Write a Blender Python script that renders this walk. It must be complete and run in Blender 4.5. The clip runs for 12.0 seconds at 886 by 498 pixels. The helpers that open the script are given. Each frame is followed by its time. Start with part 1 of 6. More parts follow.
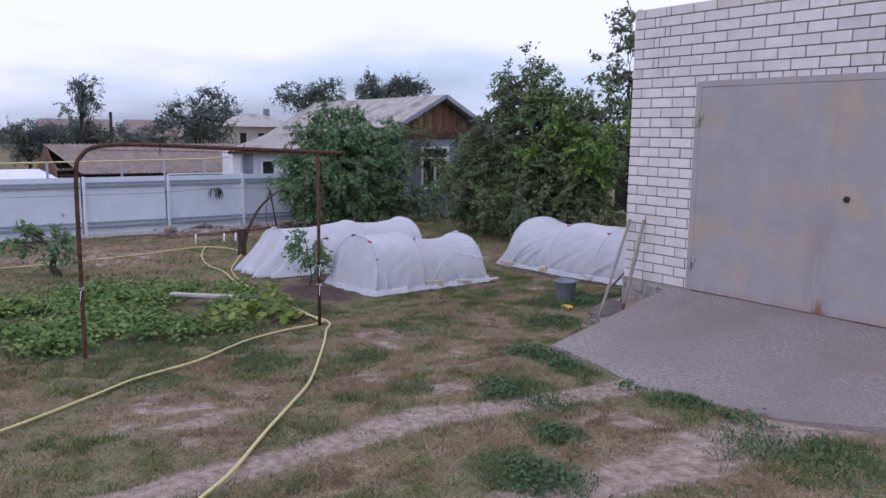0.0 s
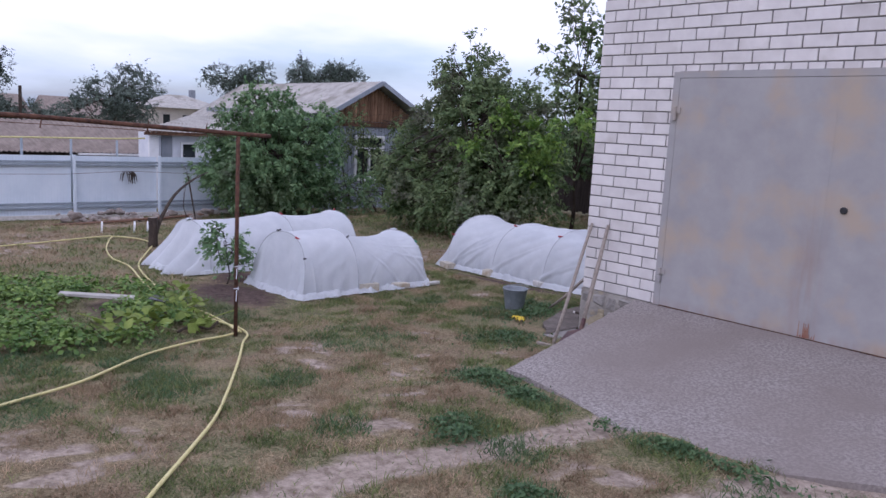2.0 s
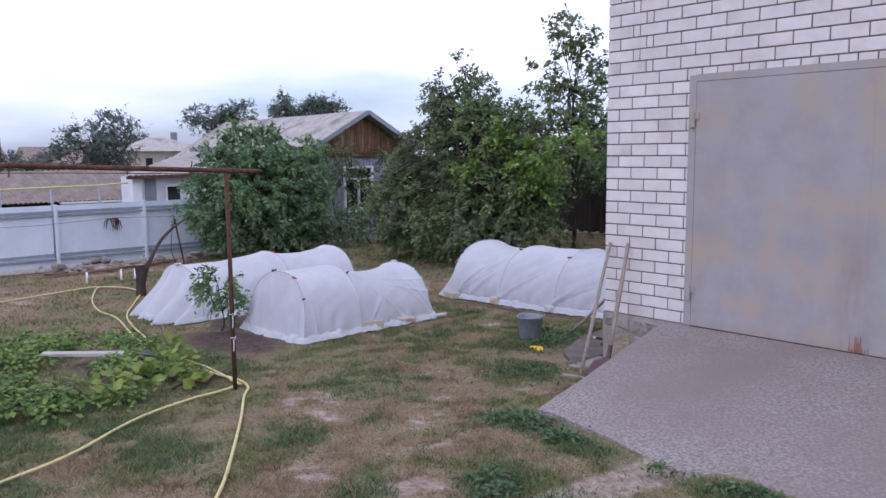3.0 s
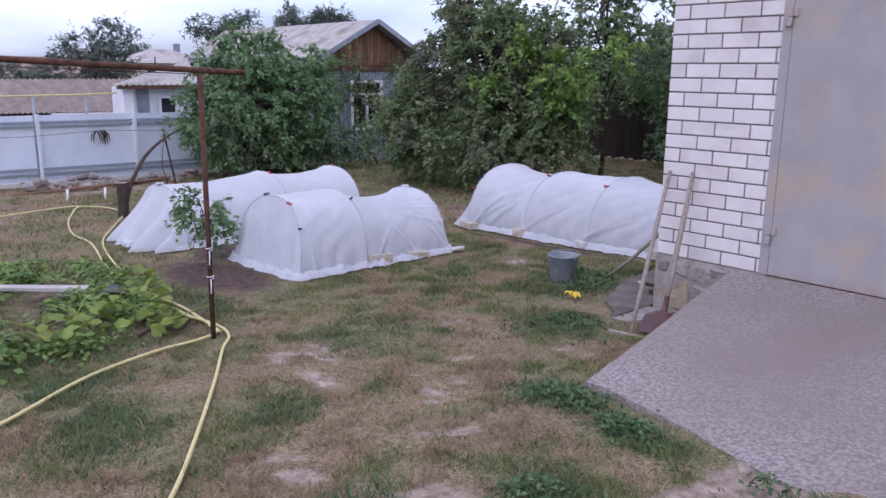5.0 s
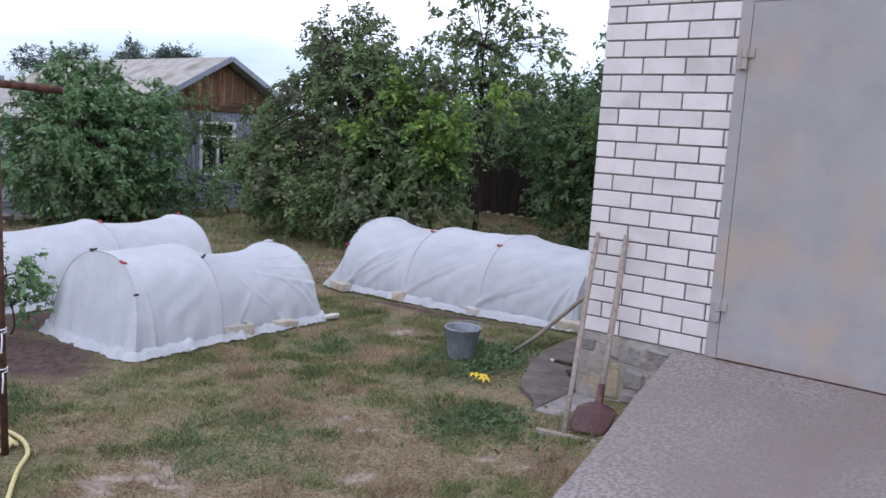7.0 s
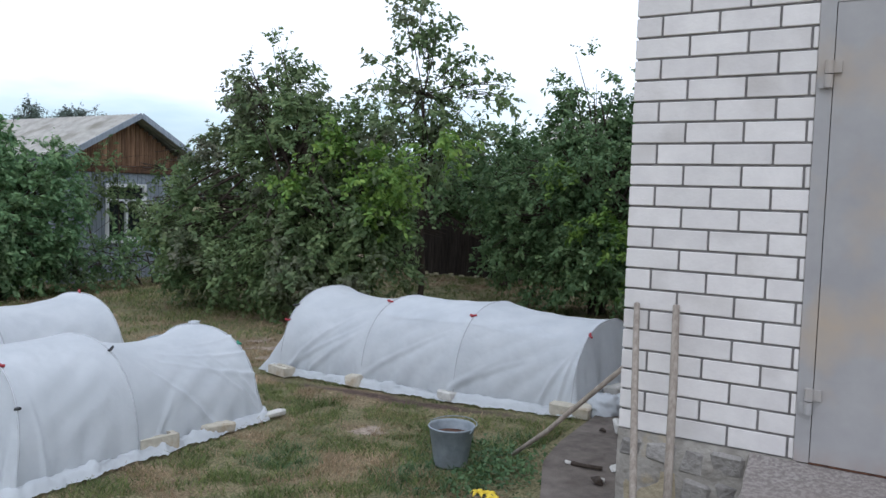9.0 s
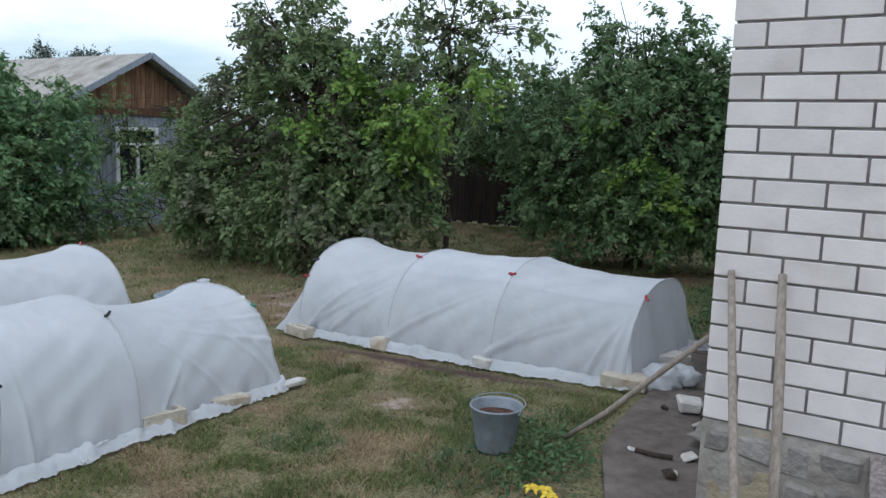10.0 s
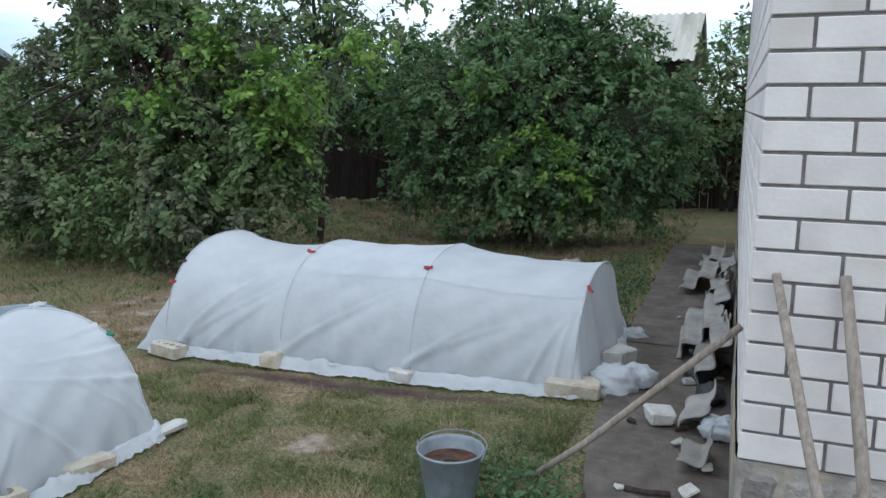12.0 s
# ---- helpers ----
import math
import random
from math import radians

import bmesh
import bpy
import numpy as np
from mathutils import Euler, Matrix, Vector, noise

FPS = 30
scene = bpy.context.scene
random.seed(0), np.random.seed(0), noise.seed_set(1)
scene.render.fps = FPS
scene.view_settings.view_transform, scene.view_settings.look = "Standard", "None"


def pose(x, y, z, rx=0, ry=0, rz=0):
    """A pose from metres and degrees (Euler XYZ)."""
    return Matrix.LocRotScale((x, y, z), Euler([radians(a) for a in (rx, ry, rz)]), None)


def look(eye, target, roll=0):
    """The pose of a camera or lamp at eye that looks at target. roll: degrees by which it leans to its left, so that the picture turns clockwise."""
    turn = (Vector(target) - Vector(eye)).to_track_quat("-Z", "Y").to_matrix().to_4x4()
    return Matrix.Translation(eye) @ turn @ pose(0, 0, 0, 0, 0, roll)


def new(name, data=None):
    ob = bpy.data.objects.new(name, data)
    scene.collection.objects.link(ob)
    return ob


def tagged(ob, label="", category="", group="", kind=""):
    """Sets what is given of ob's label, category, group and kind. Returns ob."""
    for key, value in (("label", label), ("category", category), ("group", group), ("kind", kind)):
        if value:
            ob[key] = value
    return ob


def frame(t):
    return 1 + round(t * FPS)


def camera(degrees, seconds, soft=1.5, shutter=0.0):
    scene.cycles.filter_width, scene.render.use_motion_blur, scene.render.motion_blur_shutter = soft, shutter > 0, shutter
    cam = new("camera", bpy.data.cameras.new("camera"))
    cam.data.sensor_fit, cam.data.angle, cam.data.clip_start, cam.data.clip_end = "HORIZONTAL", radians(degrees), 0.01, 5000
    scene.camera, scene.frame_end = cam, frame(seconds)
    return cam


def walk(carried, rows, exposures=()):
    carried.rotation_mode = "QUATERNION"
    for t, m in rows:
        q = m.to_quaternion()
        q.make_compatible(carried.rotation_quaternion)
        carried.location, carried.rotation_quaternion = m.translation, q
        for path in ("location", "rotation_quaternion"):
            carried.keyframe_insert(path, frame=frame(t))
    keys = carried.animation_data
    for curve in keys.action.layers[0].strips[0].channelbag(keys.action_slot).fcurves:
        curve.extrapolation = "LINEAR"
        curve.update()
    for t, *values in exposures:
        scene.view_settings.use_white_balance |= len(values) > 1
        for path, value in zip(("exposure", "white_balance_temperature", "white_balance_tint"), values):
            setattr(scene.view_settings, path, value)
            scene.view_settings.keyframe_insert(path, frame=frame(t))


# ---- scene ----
cam = camera(58.6, 12.0)
PATH = [
    (0, (5.63, -6.61, 2.026), (4.039, -5.434, 1.734), 0.7),
    (0.5, (5.382, -6.486, 2.068), (3.892, -5.184, 1.771), 2.2),
    (1, (5.144, -6.409, 2.019), (3.711, -5.042, 1.739), 2.5),
    (1.5, (4.937, -6.17, 1.972), (3.453, -4.862, 1.676), 2.0),
    (2, (4.732, -6.064, 1.966), (3.256, -4.749, 1.661), 3.1),
    (2.5, (4.463, -6.006, 1.944), (3.031, -4.645, 1.629), -1.6),
    (3, (4.236, -5.849, 1.934), (2.769, -4.51, 1.694), -0.5),
    (3.2, (4.148, -5.796, 1.912), (2.662, -4.492, 1.613), 0.8),
    (4.8, (3.373, -5.203, 1.784), (1.903, -3.908, 1.38), 0.9),
    (5, (3.273, -5.118, 1.81), (1.818, -3.815, 1.376), 0.7),
    (5.5, (3.042, -4.982, 1.783), (1.756, -3.489, 1.441), 1.7),
    (6, (2.739, -4.856, 1.767), (1.432, -3.379, 1.435), -0.1),
    (6.5, (2.485, -4.653, 1.762), (1.2, -3.162, 1.408), 1.4),
    (7, (2.261, -4.494, 1.71), (1.065, -2.919, 1.413), 3.2),
    (7.2, (2.146, -4.403, 1.721), (1.028, -2.786, 1.358), 3.1),
    (9, (1.245, -3.757, 1.639), (0.204, -2.055, 1.496), 1.7),
    (9.5, (1.009, -3.524, 1.626), (-0.165, -1.908, 1.532), 1.7),
    (10, (0.771, -3.263, 1.626), (-0.293, -1.594, 1.344), 1.8),
    (10.5, (0.529, -3.11, 1.644), (-0.356, -1.337, 1.371), 1.7),
    (11, (0.36, -2.913, 1.618), (-0.523, -1.138, 1.354), 3.2),
    (11.5, (0.213, -2.745, 1.634), (-0.64, -0.959, 1.347), 3.3),
    (12, (0.001, -2.608, 1.632), (-0.729, -0.78, 1.277), 0.3),
]
walk(cam, [(t, look(eye, target, roll)) for t, eye, target, roll in PATH], [(0, -0.4, 5550, 34), (2.5, -0.2, 5560, 32), (5.5, -0.02, 5540, 37), (7.2, 0.0, 5680, 23), (9, -0.12, 5720, 14), (9.5, -0.36, 5720, 14), (10.5, -0.08, 5680, 11), (12, -0.05, 5620, 10)])

# ---- world, sun, exposure ----
world = bpy.data.worlds.new("overcast_evening")
scene.world = world
world.use_nodes = True
wn = world.node_tree
wn.nodes.clear()
w_out = wn.nodes.new("ShaderNodeOutputWorld")
w_mix = wn.nodes.new("ShaderNodeMixShader")
w_clear = wn.nodes.new("ShaderNodeBackground")
w_cloud = wn.nodes.new("ShaderNodeBackground")
w_sky = wn.nodes.new("ShaderNodeTexSky")
w_sky.sky_type = "NISHITA"
w_sky.sun_disc = False
w_sky.sun_elevation, w_sky.sun_rotation = radians(38), radians(200)
w_sky.air_density, w_sky.dust_density = 1.4, 0.6
w_clear.inputs["Strength"].default_value = 0.10
wn.links.new(w_sky.outputs[0], w_clear.inputs["Color"])
w_co = wn.nodes.new("ShaderNodeTexCoord")
w_map = wn.nodes.new("ShaderNodeMapping")
w_map.inputs["Scale"].default_value = (1.6, 1.6, 7.0)
w_no = wn.nodes.new("ShaderNodeTexNoise")
w_no.inputs["Scale"].default_value, w_no.inputs["Detail"].default_value = 1.6, 6.0
w_sep = wn.nodes.new("ShaderNodeSeparateXYZ")
w_add = wn.nodes.new("ShaderNodeMath")
w_add.operation = "MULTIPLY_ADD"
w_add.inputs[1].default_value = 3.2
w_ramp = wn.nodes.new("ShaderNodeValToRGB")
w_ramp.color_ramp.elements[0].position, w_ramp.color_ramp.elements[0].color = 0.50, (0.35, 0.35, 0.35, 1)
w_ramp.color_ramp.elements[1].position, w_ramp.color_ramp.elements[1].color = 0.86, (1, 1, 1, 1)
wn.links.new(w_co.outputs["Generated"], w_map.inputs[0])
wn.links.new(w_map.outputs[0], w_no.inputs["Vector"])
wn.links.new(w_co.outputs["Generated"], w_sep.inputs[0])
wn.links.new(w_sep.outputs["Z"], w_add.inputs[0])
wn.links.new(w_no.outputs[0], w_add.inputs[2])
wn.links.new(w_add.outputs[0], w_ramp.inputs[0])
w_tone = wn.nodes.new("ShaderNodeValToRGB")
w_tone.color_ramp.elements[0].position, w_tone.color_ramp.elements[0].color = 0.37, (0.26, 0.58, 0.95, 1)
w_tone.color_ramp.elements[1].position, w_tone.color_ramp.elements[1].color = 0.80, (0.94, 0.985, 1.0, 1)
w_band = w_tone.color_ramp.elements.new(0.57)
w_band.color = (0.66, 0.88, 1.0, 1)
wn.links.new(w_add.outputs[0], w_tone.inputs[0])
wn.links.new(w_tone.outputs[0], w_cloud.inputs["Color"])
w_cloud.inputs["Strength"].default_value = 1.35
wn.links.new(w_ramp.outputs[0], w_mix.inputs[0])
wn.links.new(w_clear.outputs[0], w_mix.inputs[1])
wn.links.new(w_cloud.outputs[0], w_mix.inputs[2])
wn.links.new(w_mix.outputs[0], w_out.inputs[0])

sun = new("sun", bpy.data.lights.new("sun", "SUN"))
sun.data.energy, sun.data.angle, sun.data.color = 0.5, radians(30), (1.0, 0.96, 0.9)
sun.matrix_world = pose(0, 0, 20, 40, 0, 20)


# ---- materials ----
def mat(name, c1, c2, scale=8.0, rough=0.85, bump=0.2, bscale=60.0, metal=0.0, rand=0.0, island=0.0, c3=None, s3=1.3, stretch=(1, 1, 1), transl=0.0, ramp=(0.35, 0.65), spec=0.3, t3=(0.55, 0.7)):
    """Two tones by noise, a third as larger stains, fine bump, and a change of value from piece to piece."""
    m = bpy.data.materials.new(name)
    m.use_nodes = True
    t = m.node_tree
    b = t.nodes["Principled BSDF"]
    co = t.nodes.new("ShaderNodeTexCoord")
    mp = t.nodes.new("ShaderNodeMapping")
    mp.inputs["Scale"].default_value = stretch
    t.links.new(co.outputs["Object"], mp.inputs[0])
    vec = mp.outputs[0]
    if rand:
        info = t.nodes.new("ShaderNodeObjectInfo")
        sh = t.nodes.new("ShaderNodeVectorMath")
        sh.operation = "ADD"
        mul = t.nodes.new("ShaderNodeMath")
        mul.operation = "MULTIPLY"
        mul.inputs[1].default_value = 37.0
        t.links.new(info.outputs["Random"], mul.inputs[0])
        t.links.new(vec, sh.inputs[0])
        t.links.new(mul.outputs[0], sh.inputs[1])
        vec = sh.outputs[0]
    n = t.nodes.new("ShaderNodeTexNoise")
    n.inputs["Scale"].default_value, n.inputs["Detail"].default_value, n.inputs["Roughness"].default_value = scale, 6.0, 0.62
    t.links.new(vec, n.inputs["Vector"])
    r = t.nodes.new("ShaderNodeValToRGB")
    e = r.color_ramp.elements
    e[0].position, e[0].color = ramp[0], (*c1, 1)
    e[1].position, e[1].color = ramp[1], (*c2, 1)
    t.links.new(n.outputs[0], r.inputs[0])
    col = r.outputs[0]
    if c3:
        n3 = t.nodes.new("ShaderNodeTexNoise")
        n3.inputs["Scale"].default_value, n3.inputs["Detail"].default_value = s3, 5.0
        t.links.new(vec, n3.inputs["Vector"])
        r3 = t.nodes.new("ShaderNodeValToRGB")
        r3.color_ramp.elements[0].position, r3.color_ramp.elements[1].position = t3
        t.links.new(n3.outputs[0], r3.inputs[0])
        mx = t.nodes.new("ShaderNodeMix")
        mx.data_type = "RGBA"
        t.links.new(r3.outputs[0], mx.inputs[0])
        t.links.new(col, mx.inputs[6])
        mx.inputs[7].default_value = (*c3, 1)
        col = mx.outputs[2]
    if rand or island:
        if island:
            src = t.nodes.new("ShaderNodeNewGeometry").outputs["Random Per Island"]
        else:
            src = info.outputs["Random"]
        k = max(rand, island)
        mr = t.nodes.new("ShaderNodeMapRange")
        mr.inputs["To Min"].default_value, mr.inputs["To Max"].default_value = 1 - k, 1 + k * 0.6
        t.links.new(src, mr.inputs[0])
        hv = t.nodes.new("ShaderNodeHueSaturation")
        t.links.new(mr.outputs[0], hv.inputs["Value"])
        t.links.new(col, hv.inputs["Color"])
        if island > 0.3:
            mh = t.nodes.new("ShaderNodeMapRange")
            mh.inputs["To Min"].default_value, mh.inputs["To Max"].default_value = 0.515, 0.478
            t.links.new(src, mh.inputs[0])
            t.links.new(mh.outputs[0], hv.inputs["Hue"])
        col = hv.outputs[0]
    t.links.new(col, b.inputs["Base Color"])
    b.inputs["Roughness"].default_value = rough
    b.inputs["Metallic"].default_value = metal
    b.inputs["Specular IOR Level"].default_value = spec
    if bump:
        nb = t.nodes.new("ShaderNodeTexNoise")
        nb.inputs["Scale"].default_value, nb.inputs["Detail"].default_value = bscale, 4.0
        t.links.new(vec, nb.inputs["Vector"])
        bp = t.nodes.new("ShaderNodeBump")
        bp.inputs["Strength"].default_value, bp.inputs["Distance"].default_value = bump, 0.02
        t.links.new(nb.outputs[0], bp.inputs["Height"])
        t.links.new(bp.outputs[0], b.inputs["Normal"])
    if transl:
        tr = t.nodes.new("ShaderNodeBsdfTranslucent")
        t.links.new(col, tr.inputs["Color"])
        ms = t.nodes.new("ShaderNodeMixShader")
        ms.inputs[0].default_value = transl
        t.links.new(b.outputs[0], ms.inputs[1])
        t.links.new(tr.outputs[0], ms.inputs[2])
        t.links.new(ms.outputs[0], t.nodes["Material Output"].inputs["Surface"])
    return m


M_BRICK = mat("silicate_brick", (0.66, 0.62, 0.60), (0.76, 0.72, 0.69), 5, 0.85, 0.08, 60, rand=0.07, c3=(0.58, 0.54, 0.51), s3=2.2)
M_BRICK_SIDE = mat("silicate_brick_side", (0.66, 0.62, 0.60), (0.76, 0.72, 0.69), 5, 0.85, 0.08, 60, island=0.07, c3=(0.58, 0.54, 0.51), s3=2.2)
M_MORTAR = mat("mortar", (0.15, 0.14, 0.135), (0.25, 0.235, 0.225), 20, 0.95, 0.4, 120)
M_CONC = mat("concrete", (0.185, 0.162, 0.15), (0.355, 0.32, 0.296), 52, 0.92, 0.35, 120, c3=(0.215, 0.18, 0.16), s3=0.9, ramp=(0.41, 0.60), t3=(0.42, 0.72))
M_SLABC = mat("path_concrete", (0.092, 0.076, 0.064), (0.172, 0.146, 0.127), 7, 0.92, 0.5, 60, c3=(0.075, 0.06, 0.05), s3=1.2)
M_SLATEP = mat("weathered_slate_pieces", (0.25, 0.235, 0.215), (0.39, 0.37, 0.34), 6, 0.95, 0.4, 40, c3=(0.17, 0.155, 0.135), s3=3.0)
M_PLINTH = mat("plinth_stone", (0.22, 0.20, 0.175), (0.40, 0.37, 0.33), 6, 0.95, 0.8, 25, c3=(0.46, 0.36, 0.20), s3=2.3, t3=(0.56, 0.62))
M_STONEG = mat("grey_plinth_stone", (0.21, 0.195, 0.18), (0.36, 0.335, 0.31), 9, 0.95, 0.8, 40, rand=0.15)
M_OCHRE = mat("ochre_stone", (0.27, 0.225, 0.155), (0.40, 0.34, 0.235), 9, 0.95, 0.8, 40)
M_GATE = mat("painted_steel", (0.325, 0.312, 0.31), (0.38, 0.366, 0.358), 3.5, 0.5, 0.06, 14, c3=(0.42, 0.345, 0.27), s3=2.4, t3=(0.50, 0.68), spec=0.4)
M_RUST = mat("rust", (0.05, 0.025, 0.018), (0.14, 0.065, 0.04), 22, 0.85, 0.4, 120)
M_RUSTST = mat("rust_stain", (0.26, 0.10, 0.065), (0.36, 0.22, 0.16), 14, 0.8, 0.2, 80)
M_GALV = mat("zinc", (0.215, 0.245, 0.27), (0.31, 0.34, 0.365), 12, 0.55, 0.08, 60, metal=0.2, c3=(0.19, 0.205, 0.215), s3=5)
M_FENCE = mat("fence_sheet", (0.59, 0.66, 0.72), (0.67, 0.73, 0.78), 2.5, 0.45, 0.0, c3=(0.60, 0.66, 0.71), s3=0.8, rand=0.05)
M_FRAIL = mat("fence_rail", (0.22, 0.26, 0.29), (0.30, 0.34, 0.37), 6, 0.6, 0.1)
M_SLATE = mat("asbestos_slate", (0.33, 0.315, 0.285), (0.48, 0.455, 0.415), 4, 0.95, 0.4, 40, c3=(0.25, 0.235, 0.195), s3=1.1)
M_SLATEB = mat("brown_slate", (0.19, 0.155, 0.13), (0.29, 0.24, 0.205), 4, 0.95, 0.4, 40)
M_WHITEW = mat("whitewash", (0.62, 0.64, 0.68), (0.74, 0.75, 0.78), 3, 0.9, 0.2, 40)
M_GREYP = mat("grey_panel", (0.20, 0.22, 0.25), (0.27, 0.29, 0.32), 4, 0.8, 0.1)
M_BLUEW = mat("blue_grey_boards", (0.23, 0.26, 0.30), (0.35, 0.38, 0.42), 6, 0.85, 0.3, 50, stretch=(1, 6, 0.6), rand=0.12)
M_BOARD = mat("old_brown_boards", (0.09, 0.045, 0.03), (0.22, 0.12, 0.07), 6, 0.85, 0.3, 50, stretch=(1, 5, 0.7), rand=0.25)
M_DARKW = mat("dark_weathered_boards", (0.025, 0.019, 0.017), (0.06, 0.046, 0.04), 5, 0.95, 0.3, 50, stretch=(5, 1, 0.5), rand=0.3)
M_WOOD = mat("grey_tool_wood", (0.23, 0.19, 0.155), (0.37, 0.32, 0.27), 10, 0.8, 0.3, 70, stretch=(6, 6, 0.7))
M_FRAME = mat("white_window_paint", (0.72, 0.72, 0.72), (0.82, 0.82, 0.82), 6, 0.6, 0.0)
M_SHOVEL = mat("brown_red_enamel", (0.065, 0.03, 0.032), (0.12, 0.06, 0.058), 10, 0.55, 0.2, 60, c3=(0.17, 0.11, 0.075), s3=9)
M_FABRIC = mat("agrofabric", (0.67, 0.695, 0.72), (0.775, 0.795, 0.815), 3, 0.9, 0.2, 24, transl=0.40, c3=(0.69, 0.715, 0.735), s3=1.6, spec=0.12)
M_HOOP = mat("grey_hoop", (0.42, 0.43, 0.45), (0.52, 0.53, 0.55), 10, 0.6, 0.0)
M_RED = mat("red_plastic", (0.30, 0.03, 0.04), (0.38, 0.05, 0.06), 10, 0.5, 0.0)
M_BLACK = mat("black_plastic", (0.02, 0.02, 0.022), (0.035, 0.035, 0.037), 10, 0.5, 0.0)
M_GREENP = mat("green_plastic", (0.02, 0.17, 0.10), (0.03, 0.22, 0.13), 10, 0.5, 0.0)
M_HOSE = mat("yellow_hose", (0.52, 0.46, 0.19), (0.62, 0.56, 0.27), 30, 0.6, 0.0)
M_YELL = mat("yellow_petals", (0.62, 0.44, 0.03), (0.75, 0.57, 0.06), 20, 0.8, 0.4, 40)
M_BLOCK = mat("hollow_brick", (0.46, 0.42, 0.34), (0.58, 0.53, 0.44), 14, 0.95, 0.5, 60, c3=(0.36, 0.28, 0.18), s3=6)
M_WBLOCK = mat("white_block", (0.50, 0.48, 0.44), (0.64, 0.62, 0.58), 14, 0.95, 0.5, 60)
M_BARK = mat("bark", (0.03, 0.022, 0.018), (0.085, 0.065, 0.05), 12, 0.95, 0.8, 50, stretch=(1, 1, 0.3))
M_SOIL = mat("dark_soil", (0.06, 0.04, 0.032), (0.13, 0.09, 0.07), 12, 0.98, 0.9, 40)
M_STONE = mat("rubble", (0.20, 0.17, 0.145), (0.36, 0.31, 0.27), 9, 0.95, 0.6, 40, rand=0.25)
M_FARWALL = mat("far_plaster", (0.46, 0.42, 0.36), (0.56, 0.51, 0.44), 2, 0.95, 0.0)
M_FARRED = mat("far_red_roof", (0.26, 0.10, 0.08), (0.33, 0.14, 0.11), 2, 0.95, 0.0)
M_FARBLUE = mat("far_blue_roof", (0.10, 0.14, 0.22), (0.14, 0.18, 0.26), 2, 0.95, 0.0)
M_LEAF = mat("apple_leaf", (0.125, 0.195, 0.08), (0.225, 0.305, 0.135), 1.7, 0.65, 0.0, island=0.31, transl=0.38, spec=0.2, c3=(0.195, 0.20, 0.14), s3=1.1, t3=(0.52, 0.68))
M_LEAFD = mat("dark_apple_leaf", (0.095, 0.172, 0.075), (0.185, 0.28, 0.125), 1.7, 0.65, 0.0, island=0.31, transl=0.36, spec=0.2)
M_LEAFB = mat("bush_leaf", (0.115, 0.22, 0.098), (0.23, 0.365, 0.16), 1.6, 0.6, 0.0, island=0.34, transl=0.34, c3=(0.145, 0.175, 0.11), s3=0.8)
M_LEAFY = mat("fresh_shoot_leaf", (0.14, 0.26, 0.05), (0.225, 0.36, 0.08), 3, 0.55, 0.0, island=0.32, transl=0.35)
# distance haze is painted into this leaf colour: paler and greyer green
M_HAZYLEAF = mat("hazed_far_leaf", (0.095, 0.13, 0.105), (0.145, 0.18, 0.145), 0.6, 0.8, 0.0, island=0.4, transl=0.15)
M_STRAW = mat("strawberry_leaf", (0.085, 0.18, 0.035), (0.20, 0.31, 0.075), 2.5, 0.6, 0.0, island=0.4, transl=0.25)
M_VINE = mat("yellow_green_leaf", (0.15, 0.22, 0.035), (0.26, 0.32, 0.07), 6, 0.6, 0.1, 40, rand=0.25, transl=0.3)
M_GRASSG = mat("green_grass", (0.088, 0.13, 0.038), (0.20, 0.24, 0.082), 1.5, 0.7, 0.0, island=0.45, transl=0.2)
M_GRASSB = mat("blueish_grass", (0.062, 0.122, 0.052), (0.11, 0.19, 0.08), 1.5, 0.7, 0.0, island=0.4, transl=0.2)
M_GRASSD = mat("dry_grass", (0.21, 0.15, 0.085), (0.46, 0.36, 0.22), 1.5, 0.85, 0.0, island=0.4, transl=0.2)
M_PALESL = mat("pale_mossy_slate", (0.40, 0.385, 0.33), (0.58, 0.565, 0.50), 5, 0.95, 0.3, 40, stretch=(1, 0.15, 0.15), c3=(0.30, 0.29, 0.23), s3=2.0)
M_GABLE = mat("sunburnt_boards", (0.12, 0.062, 0.035), (0.30, 0.175, 0.10), 5, 0.85, 0.3, 50, stretch=(1, 6, 0.5), rand=0.3)


